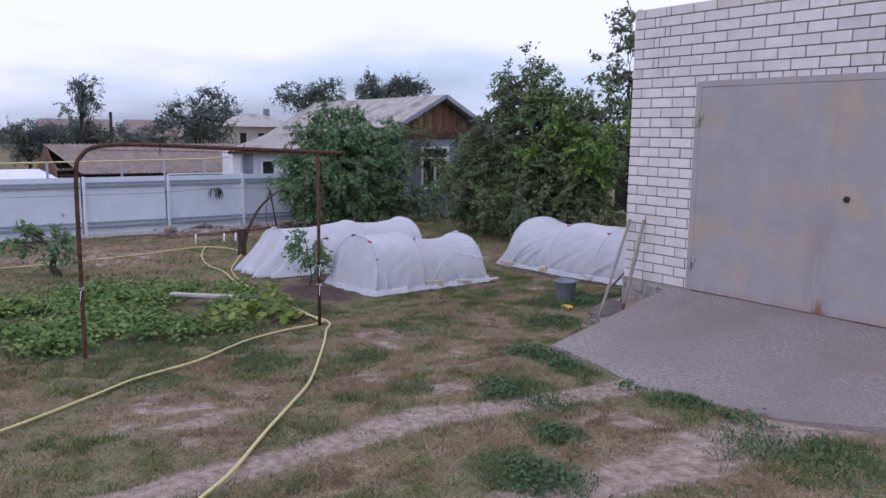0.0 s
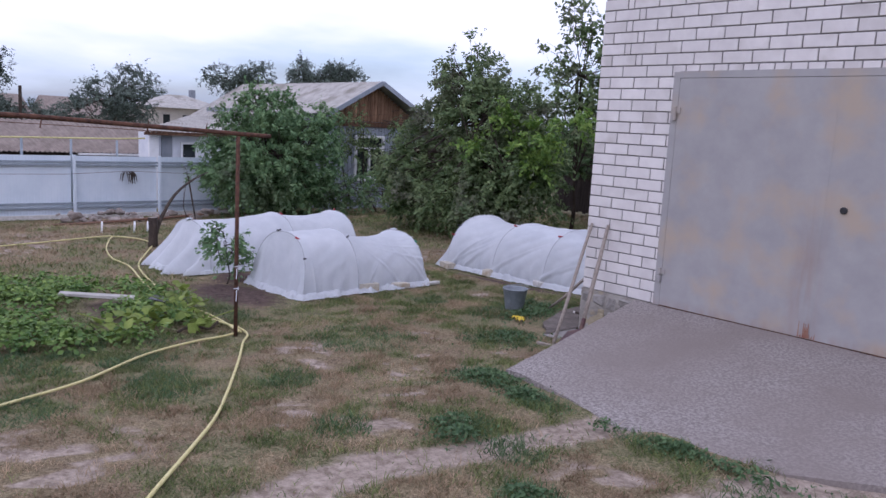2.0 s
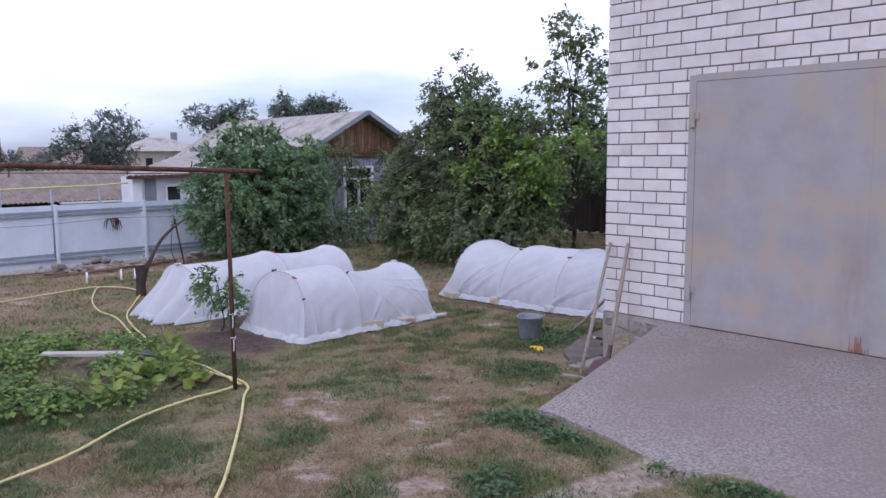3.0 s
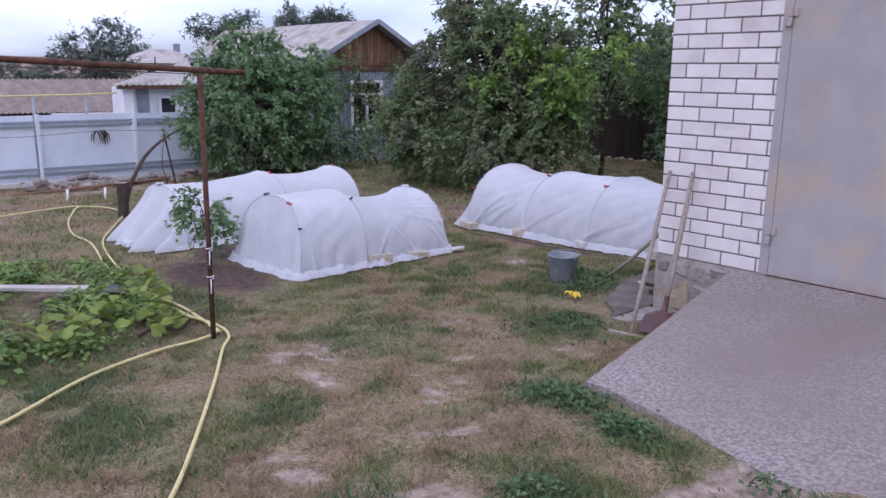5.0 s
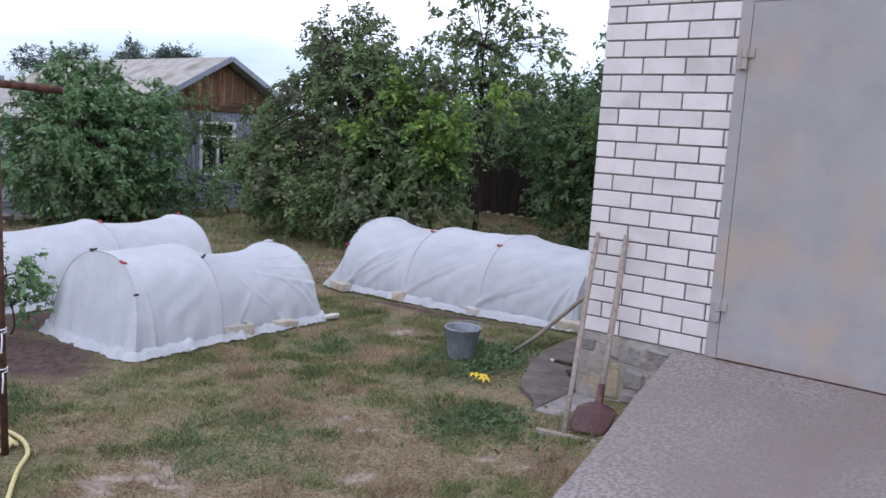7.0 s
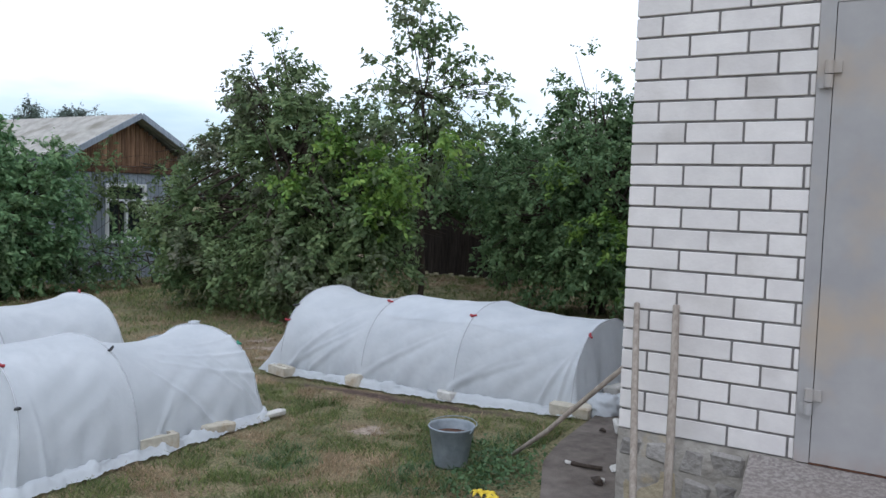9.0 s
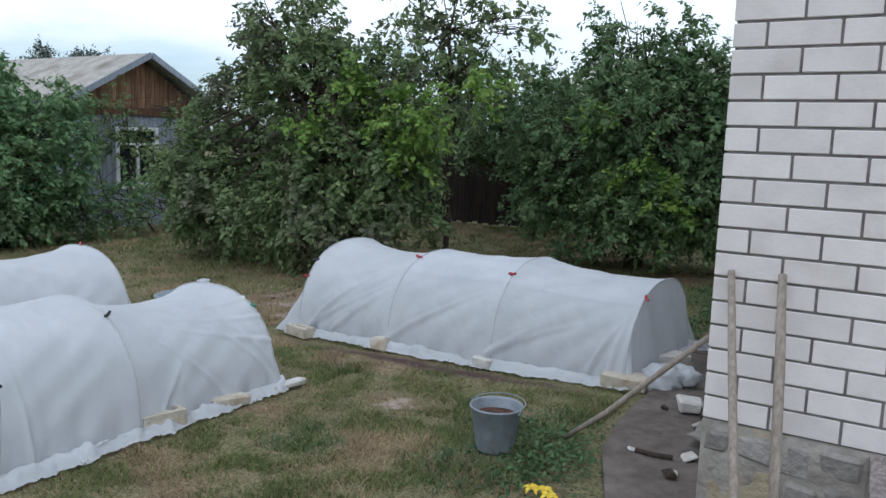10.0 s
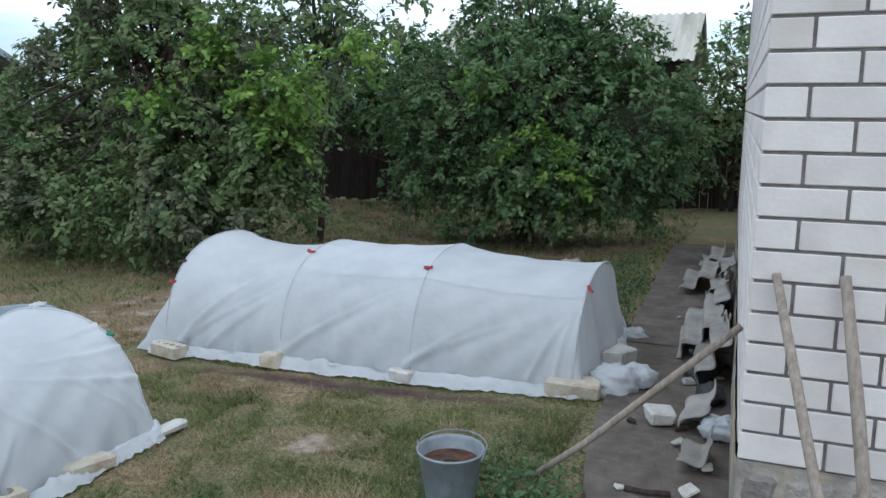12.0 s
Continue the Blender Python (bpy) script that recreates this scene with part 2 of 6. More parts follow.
def seam_stain(m):
    """A brown stain that has run down the steel beside the seam, and thin rust along the foot of the gates."""
    t = m.node_tree
    b = t.nodes["Principled BSDF"]
    old = b.inputs["Base Color"].links[0].from_socket
    co = t.nodes.new("ShaderNodeTexCoord")
    sep = t.nodes.new("ShaderNodeSeparateXYZ")
    t.links.new(co.outputs["Object"], sep.inputs[0])
    mp = t.nodes.new("ShaderNodeMapping")
    mp.inputs["Scale"].default_value = (9, 9, 1.3)
    t.links.new(co.outputs["Object"], mp.inputs[0])
    n = t.nodes.new("ShaderNodeTexNoise")
    n.inputs["Scale"].default_value, n.inputs["Detail"].default_value = 1.6, 6.0
    t.links.new(mp.outputs[0], n.inputs["Vector"])

    def calc(op, a, c, clamp=False):
        k = t.nodes.new("ShaderNodeMath")
        k.operation, k.use_clamp = op, clamp
        for i, q in enumerate((a, c)):
            if isinstance(q, (int, float)):
                k.inputs[i].default_value = q
            else:
                t.links.new(q, k.inputs[i])
        return k.outputs[0]

    away = calc("ABSOLUTE", calc("SUBTRACT", sep.outputs["X"], 2.13), 0.0)
    near = calc("SUBTRACT", 1.0, calc("DIVIDE", away, 0.16), True)
    low = calc("DIVIDE", calc("SUBTRACT", 1.75, sep.outputs["Z"]), 0.7, True)
    foot = calc("SUBTRACT", 1.0, calc("DIVIDE", calc("SUBTRACT", sep.outputs["Z"], 0.5), 0.09), True)
    spread = calc("SUBTRACT", calc("MULTIPLY", n.outputs[0], 2.4), 0.75, True)
    f = calc("MULTIPLY", calc("MAXIMUM", calc("MULTIPLY", near, low), calc("MULTIPLY", foot, 0.8)), spread, True)
    mx = t.nodes.new("ShaderNodeMix")
    mx.data_type = "RGBA"
    t.links.new(calc("MULTIPLY", f, 0.8), mx.inputs[0])
    t.links.new(old, mx.inputs[6])
    mx.inputs[7].default_value = (0.30, 0.20, 0.15, 1)
    t.links.new(mx.outputs[2], b.inputs["Base Color"])


seam_stain(M_GATE)


def glass_mat():
    m = bpy.data.materials.new("window_glass")
    m.use_nodes = True
    b = m.node_tree.nodes["Principled BSDF"]
    b.inputs["Base Color"].default_value = (0.02, 0.024, 0.026, 1)
    b.inputs["Roughness"].default_value = 0.06
    return m


M_GLASS = glass_mat()


def ground_mat():
    """Lawn: dry straw, short green, bare sandy soil and dark beds, by the attributes laid on the sheet."""
    m = bpy.data.materials.new("lawn_ground")
    m.use_nodes = True
    t = m.node_tree
    b = t.nodes["Principled BSDF"]
    b.inputs["Roughness"].default_value = 0.97
    b.inputs["Specular IOR Level"].default_value = 0.1
    co = t.nodes.new("ShaderNodeTexCoord")

    def tone(scale, a, c, p0=0.35, p1=0.65):
        n = t.nodes.new("ShaderNodeTexNoise")
        n.inputs["Scale"].default_value, n.inputs["Detail"].default_value, n.inputs["Roughness"].default_value = scale, 8.0, 0.7
        t.links.new(co.outputs["Object"], n.inputs["Vector"])
        r = t.nodes.new("ShaderNodeValToRGB")
        r.color_ramp.elements[0].position, r.color_ramp.elements[0].color = p0, (*a, 1)
        r.color_ramp.elements[1].position, r.color_ramp.elements[1].color = p1, (*c, 1)
        t.links.new(n.outputs[0], r.inputs[0])
        return r.outputs[0]

    def mixed(f, a, c):
        x = t.nodes.new("ShaderNodeMix")
        x.data_type = "RGBA"
        t.links.new(f, x.inputs[0])
        t.links.new(a, x.inputs[6])
        t.links.new(c, x.inputs[7])
        return x.outputs[2]

    def attr(name):
        a = t.nodes.new("ShaderNodeAttribute")
        a.attribute_name = name
        n = t.nodes.new("ShaderNodeTexNoise")
        n.inputs["Scale"].default_value, n.inputs["Detail"].default_value, n.inputs["Roughness"].default_value = 9.0, 8.0, 0.75
        t.links.new(co.outputs["Object"], n.inputs["Vector"])
        k = t.nodes.new("ShaderNodeMath")
        k.operation = "MULTIPLY_ADD"
        t.links.new(n.outputs[0], k.inputs[0])
        k.inputs[1].default_value = 1.1
        t.links.new(a.outputs["Fac"], k.inputs[2])
        r = t.nodes.new("ShaderNodeMapRange")
        r.inputs["From Min"].default_value, r.inputs["From Max"].default_value = 0.85, 1.2
        t.links.new(k.outputs[0], r.inputs[0])
        return r.outputs[0]

    dry = tone(24, (0.075, 0.056, 0.03), (0.32, 0.25, 0.145), 0.36, 0.64)
    thatch = tone(30, (0.06, 0.04, 0.026), (0.23, 0.155, 0.095), 0.36, 0.64)
    where = tone(2.1, (0, 0, 0), (1, 1, 1), 0.47, 0.60)
    dry = mixed(where, dry, thatch)
    green = tone(20, (0.05, 0.066, 0.024), (0.19, 0.175, 0.085), 0.36, 0.64)
    sand = tone(15, (0.18, 0.138, 0.105), (0.43, 0.355, 0.29))
    soil = tone(18, (0.05, 0.034, 0.030), (0.125, 0.088, 0.074))
    c = mixed(attr("lush"), dry, green)
    # scattered straw and dark thatch
    straw = tone(70, (0.05, 0.044, 0.024), (0.50, 0.41, 0.27), 0.42, 0.62)
    half = t.nodes.new("ShaderNodeMix")
    half.data_type = "RGBA"
    half.inputs[0].default_value = 0.38
    t.links.new(c, half.inputs[6])
    t.links.new(straw, half.inputs[7])
    c = half.outputs[2]
    c = mixed(attr("bare"), c, sand)
    c = mixed(attr("soil"), c, soil)
    t.links.new(c, b.inputs["Base Color"])
    nb = t.nodes.new("ShaderNodeTexNoise")
    nb.inputs["Scale"].default_value, nb.inputs["Detail"].default_value = 35.0, 6.0
    t.links.new(co.outputs["Object"], nb.inputs["Vector"])
    bp = t.nodes.new("ShaderNodeBump")
    bp.inputs["Strength"].default_value, bp.inputs["Distance"].default_value = 0.7, 0.03
    t.links.new(nb.outputs[0], bp.inputs["Height"])
    t.links.new(bp.outputs[0], b.inputs["Normal"])
    return m


M_GROUND = ground_mat()


# ---- mesh helpers ----
class Geo:
    """Vertices and faces, collected piece by piece."""

    def __init__(self):
        self.v, self.f = [], []

    def add(self, v, f):
        k = len(self.v)
        self.v += [tuple(p) for p in v]
        self.f += [tuple(i + k for i in q) for q in f]
        return self

    def box(self, a, b, m=None):
        (x0, y0, z0), (x1, y1, z1) = a, b
        v = [(x0, y0, z0), (x1, y0, z0), (x1, y1, z0), (x0, y1, z0), (x0, y0, z1), (x1, y0, z1), (x1, y1, z1), (x0, y1, z1)]
        if m:
            v = [m @ Vector(p) for p in v]
        return self.add(v, [(3, 2, 1, 0), (4, 5, 6, 7), (0, 1, 5, 4), (1, 2, 6, 5), (2, 3, 7, 6), (3, 0, 4, 7)])

    def cbox(self, size, c=0.005, m=None, jit=0.0, seed=0):
        """A box about the origin with chamfered edges; jit: unevenness of its corners."""
        rng = random.Random(seed)
        hx, hy, hz = [s / 2 for s in size]
        v, idx = [], {}
        for sx in (-1, 1):
            for sy in (-1, 1):
                for sz in (-1, 1):
                    d = [rng.uniform(-jit, jit) for _ in range(3)]
                    for ax in range(3):
                        p = [sx * (hx - c), sy * (hy - c), sz * (hz - c)]
                        p[ax] = (sx * hx, sy * hy, sz * hz)[ax]
                        idx[(sx, sy, sz, ax)] = len(v)
                        v.append(tuple(a + b for a, b in zip(p, d)))
        f = []
        for ax in range(3):
            o = [i for i in range(3) if i != ax]
            for s in (-1, 1):
                q = []
                for a, b in ((-1, -1), (1, -1), (1, 1), (-1, 1)):
                    k = [0, 0, 0]
                    k[ax], k[o[0]], k[o[1]] = s, a, b
                    q.append(idx[(*k, ax)])
                f.append(tuple(q))
            for a in (-1, 1):
                for b in (-1, 1):
                    k1, k2 = [0, 0, 0], [0, 0, 0]
                    k1[o[0]], k1[o[1]], k1[ax] = a, b, -1
                    k2[o[0]], k2[o[1]], k2[ax] = a, b, 1
                    f.append((idx[(*k1, o[0])], idx[(*k2, o[0])], idx[(*k2, o[1])], idx[(*k1, o[1])]))
        for sx in (-1, 1):
            for sy in (-1, 1):
                for sz in (-1, 1):
                    f.append(tuple(idx[(sx, sy, sz, ax)] for ax in range(3)))
        if m:
            v = [m @ Vector(p) for p in v]
        return self.add(v, f)

    def tube(self, pts, r, seg=8, caps=True, flat=1.0):
        """A round bar along pts; r is one radius or one for each point."""
        pts = [Vector(p) for p in pts]
        rs = r if isinstance(r, (list, tuple)) else [r] * len(pts)
        v, f = [], []
        side = None
        for i, p in enumerate(pts):
            d = (pts[min(i + 1, len(pts) - 1)] - pts[max(i - 1, 0)]).normalized()
            if side is None:
                side = d.cross(Vector((0, 0, 1)))
                if side.length < 0.05:
                    side = d.cross(Vector((0, 1, 0)))
            side = (side - d * side.dot(d)).normalized()
            up = side.cross(d)
            for j in range(seg):
                a = 2 * math.pi * j / seg
                v.append(p + (side * math.cos(a) + up * math.sin(a) * flat) * rs[i])
        for i in range(len(pts) - 1):
            for j in range(seg):
                k = (j + 1) % seg
                f.append((i * seg + j, i * seg + k, (i + 1) * seg + k, (i + 1) * seg + j))
        if caps:
            f.append(tuple(range(seg))[::-1])
            f.append(tuple((len(pts) - 1) * seg + j for j in range(seg)))
        return self.add(v, f)

    def lathe(self, prof, seg=32, m=None):
        v, f = [], []
        for r, z in prof:
            for j in range(seg):
                a = 2 * math.pi * j / seg
                v.append((r * math.cos(a), r * math.sin(a), z))
        for i in range(len(prof) - 1):
            for j in range(seg):
                k = (j + 1) % seg
                f.append((i * seg + j, i * seg + k, (i + 1) * seg + k, (i + 1) * seg + j))
        if m:
            v = [m @ Vector(p) for p in v]
        return self.add(v, f)

    def grid(self, fn, nu, nv):
        v = [fn(i / nu, j / nv) for i in range(nu + 1) for j in range(nv + 1)]
        f = [(i * (nv + 1) + j, (i + 1) * (nv + 1) + j, (i + 1) * (nv + 1) + j + 1, i * (nv + 1) + j + 1) for i in range(nu) for j in range(nv)]
        return self.add(v, f)

    def mesh(self, name, mater, smooth=False, fix=False):
        me = bpy.data.meshes.new(name)
        me.from_pydata(self.v, [], self.f)
        if fix:
            bm = bmesh.new()
            bm.from_mesh(me)
            bmesh.ops.recalc_face_normals(bm, faces=bm.faces)
            bm.to_mesh(me)
            bm.free()
        if smooth:
            me.polygons.foreach_set("use_smooth", [True] * len(me.polygons))
        me.materials.append(mater)
        me.update()
        return me


def part(name, geo, mater, parent, label="", smooth=False, m=None, fix=True):
    me = geo if isinstance(geo, bpy.types.Mesh) else geo.mesh(name, mater, smooth, fix)
    ob = new(name, me)
    ob.parent = parent
    if m:
        ob.matrix_basis = m
    if label:
        ob["label"] = label
    return ob


def thing(name, label, category, at=(0, 0, 0), rz=0, group="", kind=""):
    ob = new(name)
    ob.empty_display_size = 0.1
    ob.matrix_basis = pose(*at, 0, 0, rz)
    return tagged(ob, label, category, group, kind)


def solo(name, geo, mater, label, category, group="", kind="", smooth=False, m=None, fix=True):
    """A thing of one mesh."""
    return tagged(part(name, geo, mater, None, "", smooth, m, fix), label, category, group, kind)


def np_mesh(name, verts, faces, mater):
    """A mesh from arrays: verts n x 3, faces m x k."""
    me = bpy.data.meshes.new(name)
    n, k = faces.shape
    me.vertices.add(len(verts))
    me.vertices.foreach_set("co", verts.astype(np.float32).ravel())
    me.loops.add(n * k)
    me.loops.foreach_set("vertex_index", faces.astype(np.int32).ravel())
    me.polygons.add(n)
    me.polygons.foreach_set("loop_start", np.arange(0, n * k, k, dtype=np.int32))
    me.materials.append(mater)
    me.update(calc_edges=True)
    return me


def hash2(ix, iy, seed):
    h = (ix * 374761393 + iy * 668265263 + seed * 974634777) & 0xFFFFFFFF
    h = ((h ^ (h >> 13)) * 1274126177) & 0xFFFFFFFF
    return ((h ^ (h >> 16)) & 0xFFFF) / 65535.0


def vnoise(x, y, seed=0, octaves=3):
    """Smooth value noise, 0 to 1."""
    x, y = np.asarray(x, float), np.asarray(y, float)
    out, amp, tot = np.zeros(np.broadcast(x, y).shape), 1.0, 0.0
    for o in range(octaves):
        ix, iy = np.floor(x).astype(np.int64), np.floor(y).astype(np.int64)
        fx, fy = x - ix, y - iy
        fx, fy = fx * fx * (3 - 2 * fx), fy * fy * (3 - 2 * fy)
        a, b = hash2(ix, iy, seed + o), hash2(ix + 1, iy, seed + o)
        c, d = hash2(ix, iy + 1, seed + o), hash2(ix + 1, iy + 1, seed + o)
        out += amp * ((a * (1 - fx) + b * fx) * (1 - fy) + (c * (1 - fx) + d * fx) * fy)
        tot += amp
        amp *= 0.5
        x, y = x * 2.03 + 7.1, y * 2.03 + 3.7
    return out / tot


def sn(x, y, seed=0, octaves=2):
    """The same noise for one place."""
    out, amp, tot = 0.0, 1.0, 0.0
    for o in range(octaves):
        ix, iy = math.floor(x), math.floor(y)
        fx, fy = x - ix, y - iy
        fx, fy = fx * fx * (3 - 2 * fx), fy * fy * (3 - 2 * fy)
        a, b, c, d = hash2(ix, iy, seed + o), hash2(ix + 1, iy, seed + o), hash2(ix, iy + 1, seed + o), hash2(ix + 1, iy + 1, seed + o)
        out += amp * ((a * (1 - fx) + b * fx) * (1 - fy) + (c * (1 - fx) + d * fx) * fy)
        tot += amp
        amp *= 0.5
        x, y = x * 2.03 + 7.1, y * 2.03 + 3.7
    return out / tot


# ---- ground ----
GX = (-60, -13.2, -9, -5, -2, 0, 0.3, 0.9, 2, 3, 6, 9, 60)
GH = (-1.2, -0.42, -0.17, -0.09, -0.03, 0.07, 0.09, 0.17, 0.215, 0.25, 0.37, 0.42, 0.5)


def gz(x, y=0.0):
    """Height of the ground: it falls away from the start of the walk towards the far fence."""
    x = np.asarray(x, float)
    z = np.interp(x, GX, GH)
    return z


def gzf(x, y=0.0):
    for x0, x1, h0, h1 in zip(GX[:-1], GX[1:], GH[:-1], GH[1:]):
        if x <= x1:
            return h0 + (h1 - h0) * (x - x0) / (x1 - x0)
    return GH[-1]


def seg_dist(x, y, pts):
    d = np.full(np.shape(x), 1e9)
    for (ax, ay), (bx, by) in zip(pts[:-1], pts[1:]):
        t = np.clip(((x - ax) * (bx - ax) + (y - ay) * (by - ay)) / ((bx - ax) ** 2 + (by - ay) ** 2), 0, 1)
        d = np.minimum(d, np.hypot(x - ax - t * (bx - ax), y - ay - t * (by - ay)))
    return d


TRACK_A = [(1.9, -7.6), (1.74, -5.5), (1.71, -4.9), (1.66, -4.3), (1.6, -3.7), (1.76, -3.2), (1.9, -2.5), (2.0, -2.1)]
TRACK_B = [(3.0, -5.6), (3.0, -4.0), (3.12, -3.2), (3.1, -2.4), (3.25, -1.8)]
SOIL_SPOTS = [(-3.4, -1.95, 1.0, 0.5), (-4.3, -1.3, 0.5, 0.6), (-3.2, -3.1, 0.9, 0.6), (-2.3, 1.38, 1.9, 0.09), (-0.55, 2.6, 0.25, 0.9), (-2.3, 2.27, 1.7, 0.7), (-3.36, -0.5, 0.6, 1.0), (-5.4, -0.5, 0.65, 1.3)]
BARE_SPOTS = [(-0.55, -2.7, 0.36, 0.2), (0.07, -2.25, 0.3, 0.2), (0.79, -2.75, 0.3, 0.32), (0.38, -1.97, 0.22, 0.16), (0.57, -3.54, 0.4, 0.3), (0.21, -2.56, 0.2, 0.24), (0.71, -5.02, 0.75, 0.36), (1.1, -3.2, 0.3, 0.3), (-4.7, 2.0, 0.6, 0.6), (-0.9, -2.55, 0.35, 0.35), (0.22, -2.48, 0.22, 0.36), (0.68, -3.58, 0.3, 0.3), (0.42, -4.93, 0.7, 0.65), (-0.76, -1.31, 0.3, 0.25), (0.27, -1.23, 0.22, 0.2), (-0.04, -1.88, 0.25, 0.2), (-2.05, 0.6, 0.3, 0.15), (-4.5, 2.6, 1.0, 0.7), (2.6, -2.9, 0.5, 0.4), (-11.5, -0.5, 1.2, 2.2), (-9, -3.5, 2.0, 1.6)]
LUSH_SPOTS = [(-0.94, -1.98, 0.45, 0.45), (-0.2, -3.18, 0.25, 0.25), (0.83, -2.02, 0.33, 0.25), (1.38, -2.22, 0.3, 0.16), (2.44, -2.24, 0.34, 0.15), (1.42, -2.95, 0.2, 0.25), (1.95, -2.93, 0.22, 0.2), (1.03, -3.51, 0.2, 0.18), (-0.14, -0.88, 0.4, 0.45), (-1.05, 0.3, 0.4, 0.6), (2.71, -3.89, 0.36, 0.3), (2.4, -3.36, 0.2, 0.16), (3.5, -2.5, 0.5, 0.4), (-0.57, -4.83, 0.34, 0.3), (-1.74, -3.82, 0.6, 0.5), (-2.3, -5.25, 0.6, 0.4), (-1.75, -4.6, 0.5, 0.6), (-1.45, -3.95, 0.4, 0.4), (-2.9, -2.5, 0.9, 0.3), (-0.6, -3.9, 0.4, 0.3), (-5.6, -5.2, 1.2, 1.6), (-0.78, 0.2, 0.35, 0.3), (-2.06, -0.16, 0.25, 0.25), (-1.2, 2.5, 0.2, 0.5), (-1.15, 5.3, 0.5, 1.9), (-6.5, 7.5, 2.5, 1.2), (-8.5, 4.5, 2, 2)]


def spots(x, y, lst):
    out = np.zeros(np.shape(x))
    for cx, cy, rx, ry in lst:
        out = np.maximum(out, np.clip(1.25 - np.hypot((x - cx) / rx, (y - cy) / ry), 0, 1))
    return out


def lush_at(x, y):
    worn = np.clip(1.4 - np.hypot((x - 1.2) / 2.9, (y + 3.2) / 2.3), 0, 0.75)
    base = np.clip((vnoise(x * 2.4, y * 2.4, 5, 4) - 0.31 - 0.10 * worn) * 3.8, 0.05, 0.9)
    return np.clip(np.maximum(base, spots(x, y, LUSH_SPOTS) * 1.3) - spots(x, y, BARE_SPOTS) * 0.8, 0, 1)


def bare_at(x, y):
    w = 0.10 + 0.13 * vnoise(x * 2.3, y * 2.3, 9, 2)
    tr = np.maximum(np.clip(1.4 - seg_dist(x, y, TRACK_A) / w, 0, 1), np.clip(1.4 - seg_dist(x, y, TRACK_B) / (w * 1.4), 0, 1))
    return np.maximum(tr, spots(x, y, BARE_SPOTS) * 1.1 * np.clip(vnoise(x * 8, y * 8, 21, 3) * 7 - 3.3, 0, 1))


def axis_steps(lo, hi, step, far):
    mid = list(np.arange(lo, hi + step / 2, step))
    out, d = [], step
    a = b = 0.0
    while a < far:
        d *= 1.5
        a += d
        out.append(a)
    return np.array([lo - o for o in out[::-1]] + mid + [hi + o for o in out])


xs, ys = axis_steps(-14, 8, 0.11, 900), axis_steps(-9, 12, 0.11, 900)
gx, gy = np.meshgrid(xs, ys, indexing="ij")
soil_f = spots(gx, gy, SOIL_SPOTS)
bare_f, lush_f = bare_at(gx, gy), lush_at(gx, gy)
gzz = gz(gx, gy) + (vnoise(gx * 1.2, gy * 1.2, 2, 3) - 0.5) * 0.03 + (vnoise(gx * 7, gy * 7, 3, 2) - 0.5) * 0.014 - np.clip(bare_f, 0, 1) * 0.012 + soil_f * (vnoise(gx * 5, gy * 5, 4, 2)) * 0.05
nx, ny = gx.shape
gi = np.arange(nx * ny).reshape(nx, ny)
gfaces = np.stack([gi[:-1, :-1], gi[1:, :-1], gi[1:, 1:], gi[:-1, 1:]], -1).reshape(-1, 4)
gme = np_mesh("ground", np.stack([gx, gy, gzz], -1).reshape(-1, 3), gfaces, M_GROUND)
for nm, arr in (("lush", lush_f), ("bare", bare_f), ("soil", soil_f)):
    at = gme.attributes.new(nm, "FLOAT", "POINT")
    at.data.foreach_set("value", arr.ravel().astype(np.float32))
gme.polygons.foreach_set("use_smooth", [True] * len(gme.polygons))
tagged(new("ground", gme), "trodden dry lawn with green tufts and bare sandy tracks", "ground", kind="structure")


# ---- garage ----
GW, GD, ZB, ZT, CH = 4.9, 7.2, 0.5, 3.3, 0.1
G0, G1 = 0.815, 3.87          # gate opening
gt = 2.54                     # its top
garage = thing("garage", "white silicate brick garage with grey steel double gates", "garage", kind="structure")
for a, b in (((0.009, 0.009, ZB), (G0, 0.25, ZT - 0.01)), ((G1, 0.009, ZB), (GW - 0.012, 0.25, ZT - 0.01)), ((G0, 0.009, gt), (G1, 0.25, ZT - 0.01))):
    part("mortar_front", Geo().box(a, b), M_MORTAR, garage)
SK = pose(0, 0, 0, 0, 0, 1.6)   # the side wall is a little out of square
g = Geo().box((0.012, 0.25, ZB), (0.25, GD - 0.012, 2.9), SK)
part("mortar_side", g, M_MORTAR, garage)
g = Geo().box((GW - 0.25, 0.25, ZB), (GW - 0.012, GD - 0.012, 2.9)).box((0.25, GD - 0.25, ZB), (GW - 0.25, GD - 0.012, 2.9))
part("back_walls", g, M_MORTAR, garage)


def plinth_fn(u, v):
    """The rough plinth, run round the front and the side."""
    L = 0.63 + GD
    s = u * L
    n = 0.035 * (sn(s * 5, v * 3, 31, 3) - 0.3) + 0.012
    z = -0.15 + v * (ZB + 0.15)
    if s < GD:
        return (-0.3 * n - 0.028 * (GD - s), GD - s, z)
    return (s - GD if s > GD + 0.001 else -n, -n, z)


